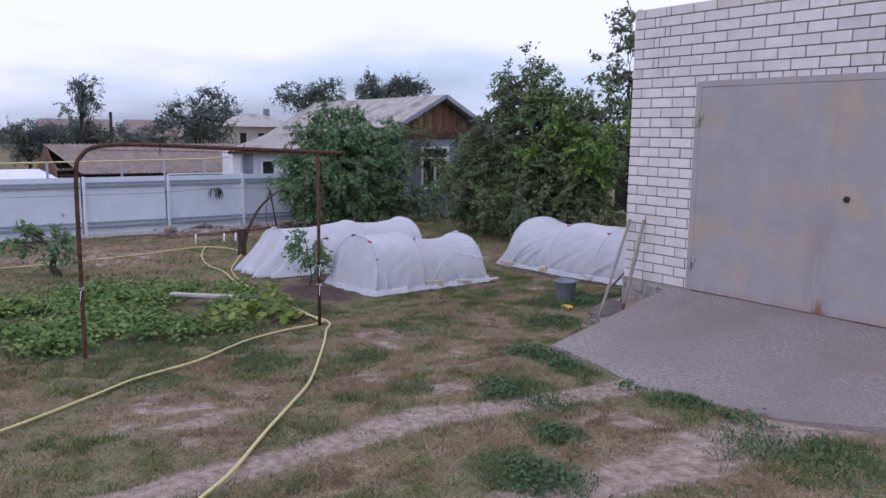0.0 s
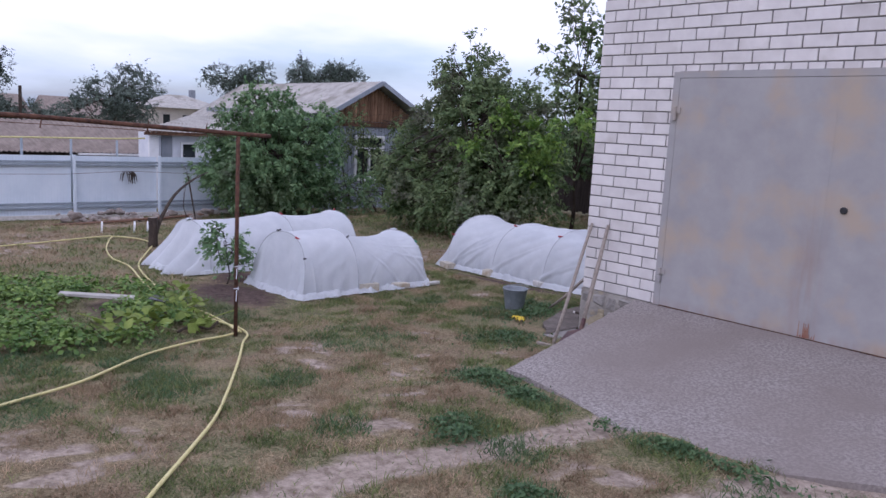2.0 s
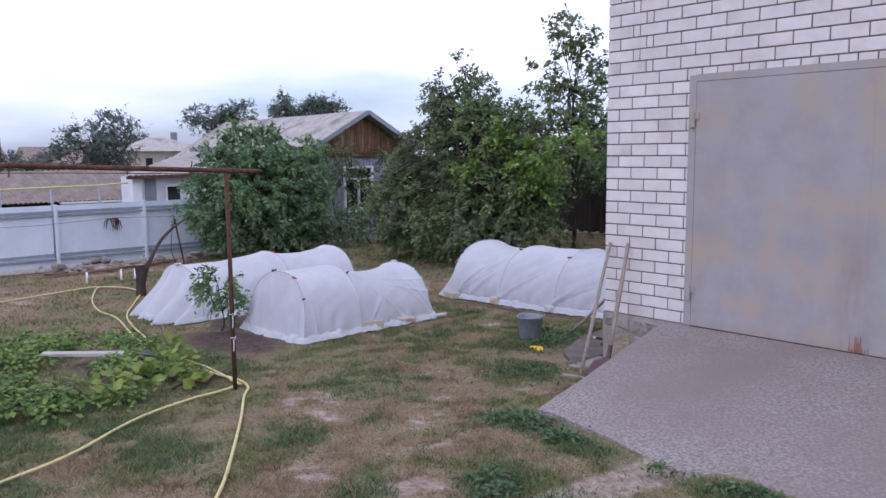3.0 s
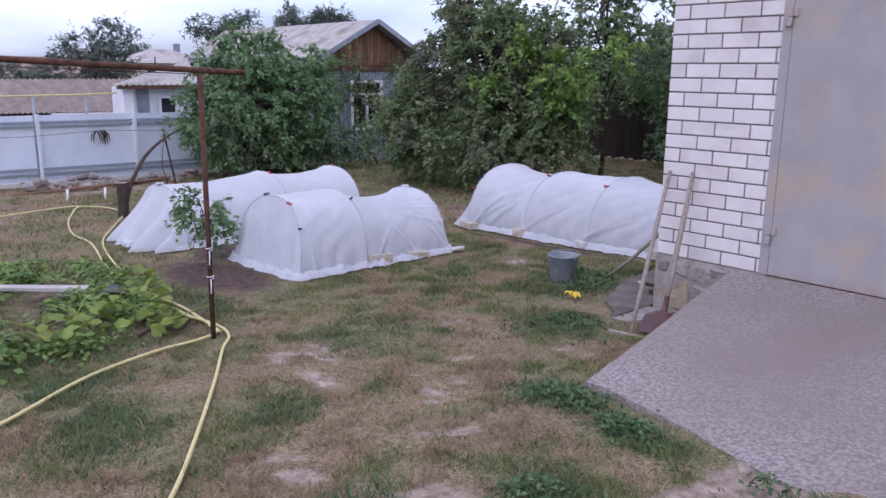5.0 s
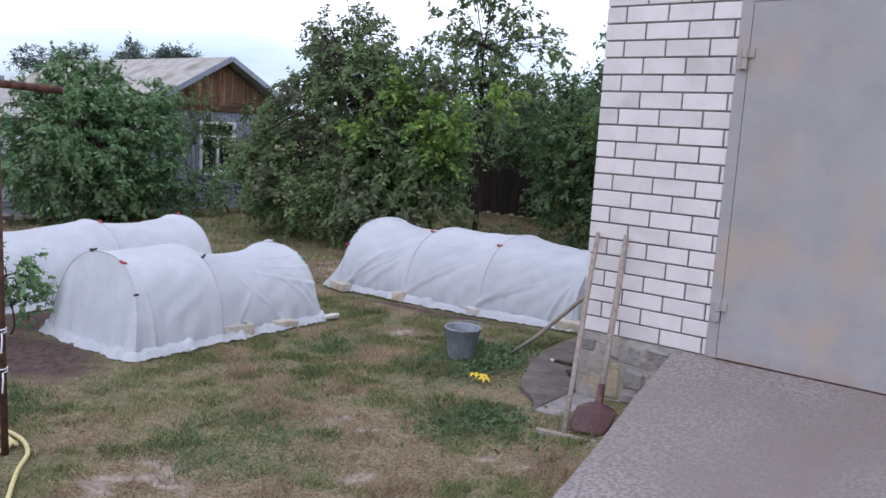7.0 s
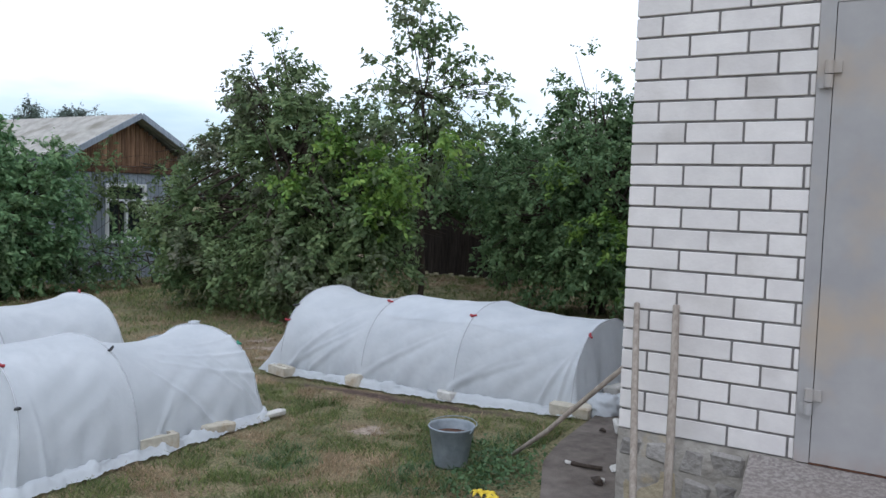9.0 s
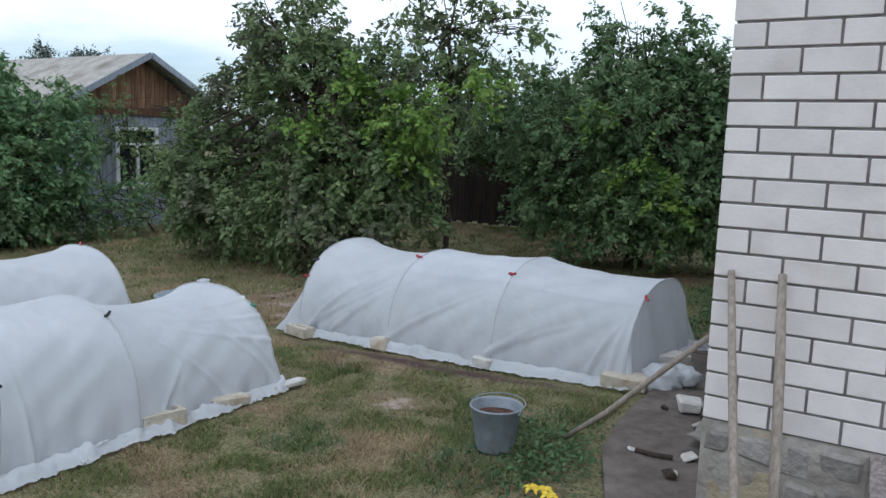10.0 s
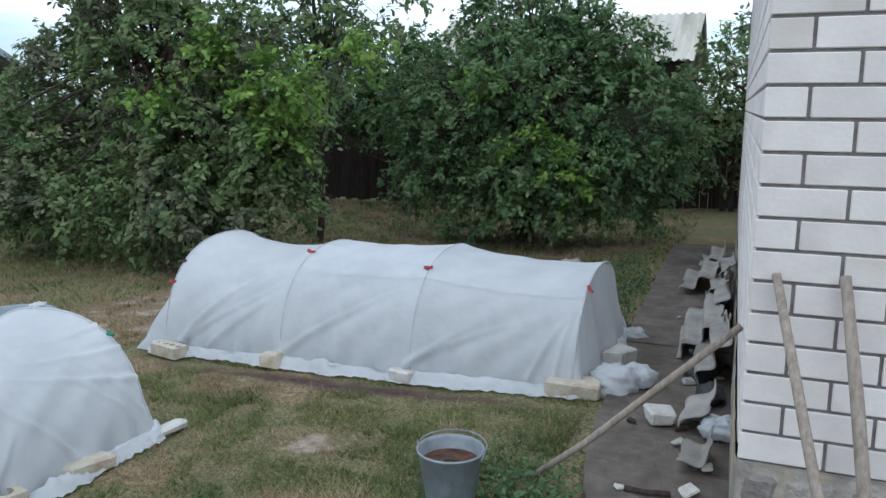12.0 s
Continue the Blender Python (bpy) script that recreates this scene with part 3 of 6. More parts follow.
part("plinth", Geo().grid(plinth_fn, 150, 12), M_PLINTH, garage, "rough grey and ochre stone plinth")
part("plinth_ledge", Geo().box((0.0, -0.004, ZB - 0.03), (G0, 0.2, ZB - 0.002)).box((0.0, 0.2, ZB - 0.03), (0.2, GD, ZB - 0.002), SK), M_PLINTH, garage)
STONES = [(0.01, 0.13, 0.36, 0.47, 0), (0.14, 0.30, 0.37, 0.48, 0), (0.31, 0.44, 0.34, 0.47, 0), (0.45, 0.60, 0.36, 0.48, 0), (0.03, 0.30, 0.10, 0.35, 1), (0.32, 0.47, 0.19, 0.33, 0), (0.48, 0.60, 0.24, 0.35, 0), (0.32, 0.58, 0.08, 0.18, 0)]
for i, (x0, x1, z0, z1, kind) in enumerate(STONES):
    part("stone", Geo().cbox((x1 - x0 - 0.012, 0.08, z1 - z0 - 0.012), 0.014, None, 0.014, 80 + i), (M_STONEG, M_OCHRE)[kind], garage, ("", "ochre yellow stone")[kind], m=pose((x0 + x1) / 2, 0.012 - 0.004 * (i % 3), (z0 + z1) / 2))
part("plinth_right", Geo().box((G1, -0.01, -0.1), (GW, 0.25, ZB)).box((GW - 0.25, 0.25, -0.1), (GW, GD, ZB)), M_PLINTH, garage)
# corrugated roof, sloping to the back, with a lap over the side wall
RY0, RY1, RZ0, RZ1 = 0.26, GD + 0.2, 2.86, 3.05


def roof_fn(u, v):
    x = -0.2 + u * (GW + 0.4) - 0.2 * v * (1 - u)
    return (x, RY0 + v * (RY1 - RY0), RZ0 + v * (RZ1 - RZ0) + 0.02 * math.sin(x * 2 * math.pi / 0.15))


rg = Geo().grid(roof_fn, 210, 2)
part("roof", rg, M_SLATE, garage, "grey corrugated slate roof", smooth=True)
part("eave_board", Geo().box((-0.16, RY0, 2.76), (-0.13, RY0 + 0.6, 2.83)).box((-0.13, RY0, 2.77), (0.02, RY0 + 0.05, 2.82)), M_BOARD, garage)

# gates
gates = thing("steel_gates", "closed grey painted steel double gates with rust stains", "gate", group="", kind="")
part("gate_frame", Geo().box((G0 - 0.012, -0.006, 0.5), (G0 + 0.05, 0.1, gt)).box((G1 - 0.05, -0.006, 0.5), (G1 + 0.012, 0.1, gt)).box((G0 + 0.05, -0.006, gt - 0.05), (G1 - 0.05, 0.1, gt + 0.006)).box((G0 + 0.05, 0.0, 0.5), (G1 - 0.05, 0.1, 0.52)), M_GATE, gates)
SEAM = 2.20


def leaf_geo(x0, x1, seed):
    """A steel sheet, slightly dished between its frame bars."""
    def fn(u, v):
        x, z = x0 + u * (x1 - x0), 0.506 + v * (gt - 0.054 - 0.506)
        d = 0.006 * (sn(x * 2.2, z * 2.2, seed, 2) - 0.5) * math.sin(math.pi * u) * math.sin(math.pi * v)
        return (x, -0.008 + d * 0.5, z)
    geo = Geo().grid(fn, 24, 30)
    return geo.box((x0, 0.004, 0.506), (x1, 0.03, gt - 0.054))


leaf_l = part("gate_leaf", leaf_geo(G0 + 0.054, SEAM - 0.001, 41), M_GATE, gates, smooth=False)
leaf_r = part("gate_leaf", leaf_geo(SEAM + 0.001, G1 - 0.054, 42), M_GATE, gates)
part("seam_strip", Geo().box((SEAM - 0.02, -0.0095, 0.54), (SEAM + 0.008, -0.0075, gt - 0.3)), M_GATE, leaf_r)
lock = part("lock_cover", Geo().lathe([(0.0, 0.02), (0.018, 0.02), (0.026, 0.014), (0.026, 0.0)], 20, pose(2.345, -0.008, 1.515, 90)), M_BLACK, leaf_r, "small round dark lock cover")
for hz in (2.13, 0.72):
    part("hinge", Geo().tube([(0.852, -0.026, hz), (0.852, -0.026, hz + 0.055)], 0.017, 12).tube([(0.852, -0.026, hz + 0.06), (0.852, -0.026, hz + 0.115)], 0.017, 12).box((0.815, -0.022, hz), (0.85, -0.012, hz + 0.05)).box((0.854, -0.022, hz + 0.062), (0.90, -0.008, hz + 0.11)), M_GATE, leaf_l)
rs = random.Random(3)
g = Geo()
for _ in range(16):
    x, w = SEAM - 0.01 + rs.gauss(0, 0.03), rs.uniform(0.003, 0.008)
    z0 = 0.51
    z1 = z0 + rs.uniform(0.02, 0.14)
    d = -0.0115 - 0.0006 * _
    g.add([(x - w, d, z0), (x + w, d, z0), (x + w * 0.3, d, z1), (x - w * 0.4, d, z1 * 0.98)], [(0, 1, 2, 3)])
part("rust_runs", g, M_RUSTST, leaf_r, "rust runs at the foot of the seam")
part("rust_line", Geo().box((G0 + 0.05, -0.01, 0.497), (G1 - 0.05, -0.003, 0.504)), M_RUST, gates)

# ramp of concrete in front of the gates


def ramp_z(x, y):
    t = min(max(-y / 2.0, 0), 1.15)
    near = gzf(x) + 0.014 - 0.006 * min(max((x - 1.6) / 1.2, 0), 1)
    return (0.498 * (1 - t) + near * t) + 0.014 * (sn(x * 2.2, y * 2.2, 51, 3) - 0.5)


def ramp_fn(u, v):
    x = 0.52 + u * 4.6
    # front edge for this column
    fy = np.interp(x, [0.52, 0.8, 1.25, 1.75, 2.4, 2.9, 3.6, 4.3, 5.3], [-1.86, -1.9, -1.99, -2.14, -2.12, -2.03, -1.72, -1.75, -1.9])
    y = v * fy
    lx = np.interp(-y, [0, 0.6, 1.2, 1.84, 2.2], [0.62, 0.67, 0.74, 0.80, 0.85])
    x = lx + (x - 0.52) * (5.12 - lx) / 4.6
    e = 0.012 * (sn(x * 9, y * 9, 52, 2) - 0.5)
    return (x + (e if u == 0 else 0), y + (e * 2 if v == 1 else 0), ramp_z(x, y))


rg = Geo().grid(ramp_fn, 70, 40)
nu, nv = 70, 40
left = [rg.v[j] for j in range(nv + 1)]
front = [rg.v[i * (nv + 1) + nv] for i in range(nu + 1)]
for ring in (left, front):
    low = [(p[0] - (0.015 if ring is left else 0), p[1] - (0.0 if ring is left else 0.02), gzf(p[0]) - 0.08) for p in ring]
    n = len(ring)
    rg.add(ring + low, [(i, i + 1, n + i + 1, n + i) for i in range(n - 1)])
tagged(part("concrete_ramp", rg, M_CONC, None, fix=True, smooth=True), "worn rough concrete ramp up to the garage gates", "ramp", kind="structure")


# ---- concrete path along the garage ----
def slab(x0, x1, y0, y1, top, seed):
    geo = Geo()

    def fn(u, v):
        e = 0.02 * (sn((x0 + u) * 6, y0 + v * (y1 - y0) * 2, seed, 2) - 0.5)
        y = y0 + v * (y1 - y0)
        xa = np.interp(y, (-0.55, -0.37, -0.17, 0.4, 0.85, 1.8, 2.8, 5.3, 6.8), (0.0, -0.09, -0.34, -0.58, -0.66, -0.70, -0.77, -0.83, -0.85)) if x0 < -0.5 else x0
        return (xa + u * (x1 - xa) + (e if u in (0, 1) else 0), y0 + v * (y1 - y0) + (e if v in (0, 1) else 0), top + e * 0.4)
    geo.grid(fn, 8, 16)
    ring = [geo.v[j] for j in range(17)]
    ring2 = [geo.v[i * 17] for i in range(9)]
    for r in (ring, ring2):
        n = len(r)
        geo.add(r + [(p[0], p[1], top - 0.12) for p in r], [(i, i + 1, n + i + 1, n + i) for i in range(n - 1)])
    return geo


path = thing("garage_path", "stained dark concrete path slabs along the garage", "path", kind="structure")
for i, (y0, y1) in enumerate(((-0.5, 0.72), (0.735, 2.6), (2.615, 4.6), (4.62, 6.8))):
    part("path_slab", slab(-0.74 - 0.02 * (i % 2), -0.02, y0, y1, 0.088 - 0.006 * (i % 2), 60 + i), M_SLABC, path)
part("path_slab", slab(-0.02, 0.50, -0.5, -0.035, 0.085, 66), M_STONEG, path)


# ---- grow tunnels ----
def tunnel(name, label, axis, centre, hw, hoops, ends, seed, sag, clips, knots=(), pulls=(), lean=(0, 0), overlap=None):
    """A low tunnel: hoops at (place, height) along x or y, fabric draped over them, and the loose hem round it.
    ends: how far the fabric runs out on the ground beyond the first and the last hoop."""
    root = thing(name, label, "grow tunnel", group="white garden grow tunnels")
    rng = random.Random(seed)
    a0, a1 = hoops[0][0], hoops[-1][0]

    def at(s, v, z):
        return (s, centre + v, z) if axis == "x" else (centre + v, s, z)

    def ground(s, v):
        p = at(s, v, 0)
        return gzf(p[0], p[1])

    def height(s):
        for (p, h), (q, k) in zip(hoops[:-1], hoops[1:]):
            if s <= q:
                f = min(max((s - p) / (q - p), 0), 1)
                d = sag[hoops.index((p, h))]
                return h + (k - h) * f - d * (4 * f * (1 - f)) ** 0.8, f, d
        return hoops[-1][1], 0, 0

    def arch(w, h):
        """w from -1 to 1 round the arch."""
        an = (w + 1) / 2 * math.pi
        return -hw * math.copysign(abs(math.cos(an)) ** 0.85, math.cos(an)), h * math.sin(an) ** 0.8

    NA, NC = 230, 110

    def body(u, t):
        s = a0 + u * (a1 - a0)
        h, f, d = height(s)
        w = t * 2 - 1
        v, z = arch(w, h)
        k = (4 * f * (1 - f))
        fold = (sn(s * 4.5 + w * 3.2, w * 2.2 - s * 1.5, seed, 3) - 0.5) * 0.022 * k
        # pulled folds that run from the hoop's shoulder to the hem
        r = abs(w) * 3.1 + s * 2.3
        fold += 0.005 * math.sin(r * 9 + 3 * sn(s * 2, w * 2, seed + 3, 2)) * k * min(1, abs(w) * 1.6)
        for ps, pw, qs, qw in pulls:
            # a taut ridge from the weight at the hem up to the next hoop
            if (w < 0) == (pw < 0):
                tx, ty = qs - ps, (abs(pw) - abs(qw)) * hw * 1.5
                px, py = s - ps, (abs(pw) - abs(w)) * hw * 1.5
                L = math.hypot(tx, ty)
                al, ac = (px * tx + py * ty) / L, (px * ty - py * tx) / L
                if -0.02 < al < L:
                    fold += 0.018 * math.exp(-(ac / 0.014) ** 2) * (1 - al / L) - 0.009 * math.exp(-((ac - 0.035) / 0.022) ** 2) * (1 - al / L)
        if abs(w) > 0.6:
            g2 = (abs(w) - 0.6) / 0.4
            fold += g2 * g2 * 0.014 * math.sin(s * 34 + 5 * sn(s * 6, 0.3, seed + 21, 2)) * sn(s * 3, 1.7, seed + 22, 2) * 1.6
        shrink = 1 - k * 0.05 * (1 + d * 2)
        v = v * shrink + fold * math.copysign(1, v) * (abs(w) ** 0.7)
        z = max(0.0, z + fold * (1 - abs(w) ** 2))
        # a hoop that leans carries its fabric with it
        s += z * (lean[0] * max(0, 1 - u * 2.2) + lean[1] * max(0, u * 2.2 - 1.2))
        return at(s, v, ground(s, v) + z + 0.012)

    cover = Geo().grid(body, NA, NC)
    for end, (s0, h0) in ((-1, hoops[0]), (1, hoops[-1])):
        run = ends[0] if end < 0 else ends[1]

        def cap(u, t, s0=s0, h0=h0, end=end, run=run):
            w = t * 2 - 1
            v, z = arch(w, h0)
            wob = (sn(w * 7 + seed, u * 1.5, seed + 8, 2) - 0.5)
            pleat = math.sin(w * 17 + 4 * sn(w * 3, 0.7, seed + 9, 2)) * sn(w * 5, 2.2, seed + 10, 2)
            s = s0 + end * (run * (1 - abs(w) ** 2.5) * u + 0.07 * wob * u + (0.24 if run > 0.3 else 0.05) * pleat * u * (1 - w ** 4))
            v2 = v * (1 + 0.05 * u)
            zz = z * (1 - u) * (1 - 0.12 * math.sin(u * math.pi)) if run > 0.2 else z * (1 - u)
            s += zz * lean[0 if end < 0 else 1]
            return at(s, v2, ground(s, v2) + max(zz, 0) + 0.014)
        cover.grid(cap, 26, NC)
    part("cover", cover, M_FABRIC, root, smooth=True)
    if overlap:
        # a second width of fabric laid along the top
        lo, hi = overlap

        def upper(u, t):
            p = Vector(body(0.34 + u * 0.656, lo + t * (hi - lo) + 0.012 * (sn(u * 14, t, seed + 31, 2) - 0.5)))
            return p + Vector((0, (t - 0.5) * 0.006, 0.003)) if axis == "x" else p + Vector(((t - 0.5) * 0.006, 0, 0.003))
        part("upper_cover", Geo().grid(upper, 160, 40), M_FABRIC, root, "second layer of white fabric", smooth=True)
    # hem lying on the ground, gathered in waves
    hem = Geo()

    def loop_pt(q):
        per = [(-1, a0 - ends[0] * 0.3), (-1, a1 + ends[1] * 0.3), (1, a1 + ends[1] * 0.3), (1, a0 - ends[0] * 0.3)]
        q = (q % 1) * 4
        i = int(q)
        f = q - i
        p, r = per[i % 4], per[(i + 1) % 4]
        return p[0] + (r[0] - p[0]) * f, p[1] + (r[1] - p[1]) * f

    def hem_fn(u, t):
        wv, s = loop_pt(u)
        n = sn(u * 150, 0.5, seed + 12, 2)
        m = sn(u * 45, 3.5, seed + 13, 2)
        out = (t - 0.25) * (0.03 + 0.13 * m) + 0.02 * (sn(u * 260, t * 2, seed + 14, 1) - 0.5)
        v = wv * hw
        sc = (a0 + a1) / 2
        if abs(wv) > 0.999:
            v += math.copysign(out, wv)
        else:
            s += math.copysign(out + (ends[0] if s < sc else ends[1]) * 0.7 * (1 - abs(wv) ** 2), s - sc)
        z = 0.012 + (0.065 * n * m * 1.6) * math.sin(math.pi * min(t * 1.1, 1)) + 0.045 * (1 - t) + 0.022 * sn(u * 320, t * 6, seed + 15, 2)
        return at(s, v, ground(s, v) + z)
    hem.grid(hem_fn, 560, 10)
    part("hem", hem, M_FABRIC, root, smooth=True)
    for s, h in hoops:
        pts = [at(s, *(lambda q: (q[0] * 0.999, q[1] * 0.999))(arch(-1 + 2 * i / 32, h))) for i in range(33)]
        tip = lean[0] if s == a0 else (lean[1] if s == a1 else 0)
        pts = [(p[0] + (tip * p[2] if axis == "x" else 0), p[1] + (tip * p[2] if axis == "y" else 0), p[2] + gzf(p[0], p[1]) + 0.013) for p in pts]
        part("hoop", Geo().tube(pts, 0.0055, 6), M_HOOP, root, smooth=True)
    for s, w, mater in clips:
        h = height(s)[0]
        v, z = arch(w, h)
        tip = lean[0] if abs(s - a0) < 0.05 else (lean[1] if abs(s - a1) < 0.05 else 0)
        p = at(s + tip * z, v * 1.012, z)
        an = math.degrees(math.atan2(z, v))
        mt = Matrix.Translation((p[0], p[1], p[2] + gzf(p[0], p[1]) + 0.022)) @ pose(0, 0, 0, rng.uniform(-30, 30), rng.uniform(20, 60), rng.uniform(0, 180))
        part("clip", Geo().cbox((0.016, 0.05, 0.014), 0.003, mt).cbox((0.012, 0.03, 0.02), 0.003, mt @ pose(0, 0.018, 0.008, 25)), mater, root, "small plastic clip")
    for s, v, z in knots:
        p = at(s, v, z)
        kg = Geo()
        for i in range(9):
            an = i * 0.7
            kg.tube([(p[0], p[1], p[2] - 0.02), (p[0] + 0.02 * math.cos(an), p[1] + 0.02 * math.sin(an), p[2] + 0.015), (p[0] + 0.045 * math.cos(an), p[1] + 0.045 * math.sin(an), p[2] + 0.015 - 0.03 * (i % 2))], [0.012, 0.014, 0.006], 6)
        part("knot", kg, M_FABRIC, root, "gathered knot of fabric", smooth=True)
    return root


tunnel("grow_tunnel", "low hoop tunnel covered with white garden fabric, beside the path", "x", 2.27, 0.70, [(-3.72, 0.74), (-2.80, 0.71), (-1.88, 0.72), (-0.88, 0.62)], (0.34, 0.10), 11, (0.07, 0.02, 0.045), [(-3.72, -0.62, M_RED), (-2.8, -0.22, M_RED), (-1.88, -0.34, M_RED), (-0.86, -0.36, M_RED), (-3.72, -0.45, M_BLACK)], (), [(-3.62, -0.96, -3.0, -0.35), (-3.62, -0.96, -2.85, -0.5), (-3.4, -0.97, -2.9, -0.6), (-2.82, -0.97, -2.0, -0.5), (-1.92, -0.95, -1.5, -0.7), (-1.92, -0.95, -1.2, -0.62), (-1.0, -0.96, -0.9, -0.4), (-1.15, -0.96, -0.92, -0.5), (-0.9, -0.96, -0.88, -0.5)], overlap=(0.29, 0.70))
tunnel("grow_tunnel", "short hoop tunnel covered with white garden fabric on dark soil", "y", -3.36, 0.61, [(-1.47, 0.70), (-0.70, 0.71), (0.31, 0.64)], (0.04, 0.13), 23, (0.01, 0.10), [(-1.47, 0.28, M_RED), (-1.47, 0.62, M_BLACK), (-0.70, 0.33, M_BLACK), (0.31, 0.42, M_GREENP), (-1.47, -0.1, M_BLACK)], [(0.34, -0.10, 0.585)], [(-0.08, 0.96, -0.62, 0.3), (0.3, 0.96, -0.2, 0.25), (0.34, 0.96, 0.0, 0.3), (-0.55, 0.96, -0.3, 0.6), (-1.3, 0.96, -1.4, 0.5), (0.3, 0.5, -0.5, 0.2), (0.3, 0.3, -0.4, 0.12), (0.3, 0.7, -0.5, 0.3)], lean=(0.17, 0.0))
tunnel("grow_tunnel", "long hoop tunnel of white garden fabric gathered at the end", "y", -5.40, 0.66, [(-1.62, 0.64), (-0.34, 0.70), (0.68, 0.70)], (0.40, 0.2), 37, (0.04, 0.07), [(-0.34, 0.15, M_RED), (0.68, 0.0, M_RED), (-1.62, 0.0, M_BLACK)], [(-1.62, -0.02, 0.555)])


# ---- bricks that hold the fabric down ----
def hollow_brick(name, label, at, rz, size=(0.25, 0.12, 0.088), holes=3, mater=None, group="bricks holding the fabric"):
    mater = mater or M_BLOCK
    sx, sy, sz = size
    geo = Geo()
    n = 24
    # a body with round holes through it: top, bottom, sides and the walls of the holes
    r = min(0.034, sx / holes * 0.33)
    cs = [(-sx / 2 + sx * (i + 0.5) / holes) for i in range(holes)]
    for i, c in enumerate(cs):
        x0, x1 = -sx / 2 + sx * i / holes, -sx / 2 + sx * (i + 1) / holes
        ring, box = [], []
        for k in range(n):
            a = 2 * math.pi * k / n
            dx, dy = math.cos(a), math.sin(a)
            q = min((x1 - x0) / 2 / max(abs(dx), 1e-6), sy / 2 / max(abs(dy), 1e-6))
            ring.append((c + r * dx, r * dy))
            box.append((c + q * dx, q * dy))
        for z, s in ((sz, 1), (0, -1)):
            v = [(*p, z) for p in ring] + [(*p, z) for p in box]
            geo.add(v, [(k, n + k, n + (k + 1) % n, (k + 1) % n)[::s] for k in range(n)])
        v = [(*p, sz) for p in ring] + [(*p, 0.0) for p in ring]
        geo.add(v, [(k, (k + 1) % n, n + (k + 1) % n, n + k) for k in range(n)])
    geo.box((-sx / 2, -sy / 2, 0), (sx / 2, -sy / 2 + 0.001, sz)).box((-sx / 2, sy / 2 - 0.001, 0), (sx / 2, sy / 2, sz)).box((-sx / 2, -sy / 2, 0), (-sx / 2 + 0.001, sy / 2, sz)).box((sx / 2 - 0.001, -sy / 2, 0), (sx / 2, sy / 2, sz))
    return solo(name, geo, mater, label, "brick", group, m=pose(*at, 0, 0, rz), fix=False)


def lump(name, label, at, rz, size, mater, seed, cat="brick", group="bricks holding the fabric", tilt=0):
    return solo(name, Geo().cbox(size, 0.012, None, 0.012, seed), mater, label, cat, group, m=pose(at[0], at[1], at[2] + size[2] / 2, tilt, 0, rz))


hollow_brick("hollow_brick", "pale hollow brick with two holes on the fabric hem", (-2.78, -0.55, gzf(-2.78) + 0.02), 78, (0.25, 0.13, 0.10), 2)
lump("brick", "sandy worn brick on the fabric hem", (-2.76, -0.08, gzf(-2.76) + 0.015), 84, (0.24, 0.12, 0.075), M_BLOCK, 5)
lump("board_piece", "short pale board weighing down the hem", (-2.74, 0.36, gzf(-2.74) + 0.03), 80, (0.34, 0.10, 0.03), M_WBLOCK, 7, "board")
lump("board_piece", "short pale board weighing down the hem", (-2.78, -1.16, gzf(-2.78) + 0.02), 70, (0.30, 0.12, 0.03), M_WBLOCK, 8, "board", tilt=4)
hollow_brick("hollow_brick", "grey slotted brick on the corner of the hem", (-3.64, 1.50, gzf(-3.6) + 0.02), -12, (0.25, 0.12, 0.075), 4)
lump("brick", "sandy half brick standing on the hem", (-2.84, 1.53, gzf(-2.8) + 0.015), 5, (0.14, 0.10, 0.10), M_BLOCK, 15)
lump("brick", "white half brick on the hem", (-1.92, 1.56, gzf(-1.9) + 0.015), -20, (0.16, 0.11, 0.075), M_WBLOCK, 16)
lump("brick", "crumbling pale brick at the corner of the hem", (-0.88, 1.58, gzf(-0.88) + 0.005), 4, (0.29, 0.14, 0.105), M_BLOCK, 18)
lump("brick", "white brick at the end of the tunnel", (-0.71, 2.08, gzf(-0.7) + 0.05), 70, (0.2, 0.13, 0.11), M_WBLOCK, 19)
lump("white_block", "loose white block on the concrete path", (-0.37, 1.24, 0.085), 20, (0.14, 0.11, 0.08), M_WBLOCK, 20, "brick", "rubble on the path")


def bag(at, r, seed):
    geo = Geo()

    def fn(u, v):
        th, ph = u * math.pi, v * 2 * math.pi
        px, py = 4 + 2.2 * math.sin(th) * math.cos(ph), 4 + 2.2 * math.cos(th) + 2.2 * math.sin(th) * math.sin(ph)
        n = 0.7 + 0.55 * sn(px + 9, py, seed, 2) - 0.45 * abs(sn(px * 2.6, py * 2.6, seed + 3, 2) - 0.5)
        return (r * n * math.sin(th) * math.cos(ph) * 1.2, r * n * math.sin(th) * math.sin(ph), max(r * 0.85 * n * math.cos(th) + r * 0.55, 0))
    geo.grid(fn, 26, 40)
    return solo("crumpled_fabric", geo, M_FABRIC, "crumpled bundle of white fabric at the tunnel end", "fabric", "bundles of spare fabric", smooth=True, m=pose(*at))


bag((-0.66, 1.68, gzf(-0.66)), 0.13, 71)
bag((-0.54, 1.74, gzf(-0.54) + 0.05), 0.09, 72)
bag((-0.72, 2.75, gzf(-0.72)), 0.08, 73)
bag((-0.09, 1.16, 0.09), 0.085, 74)


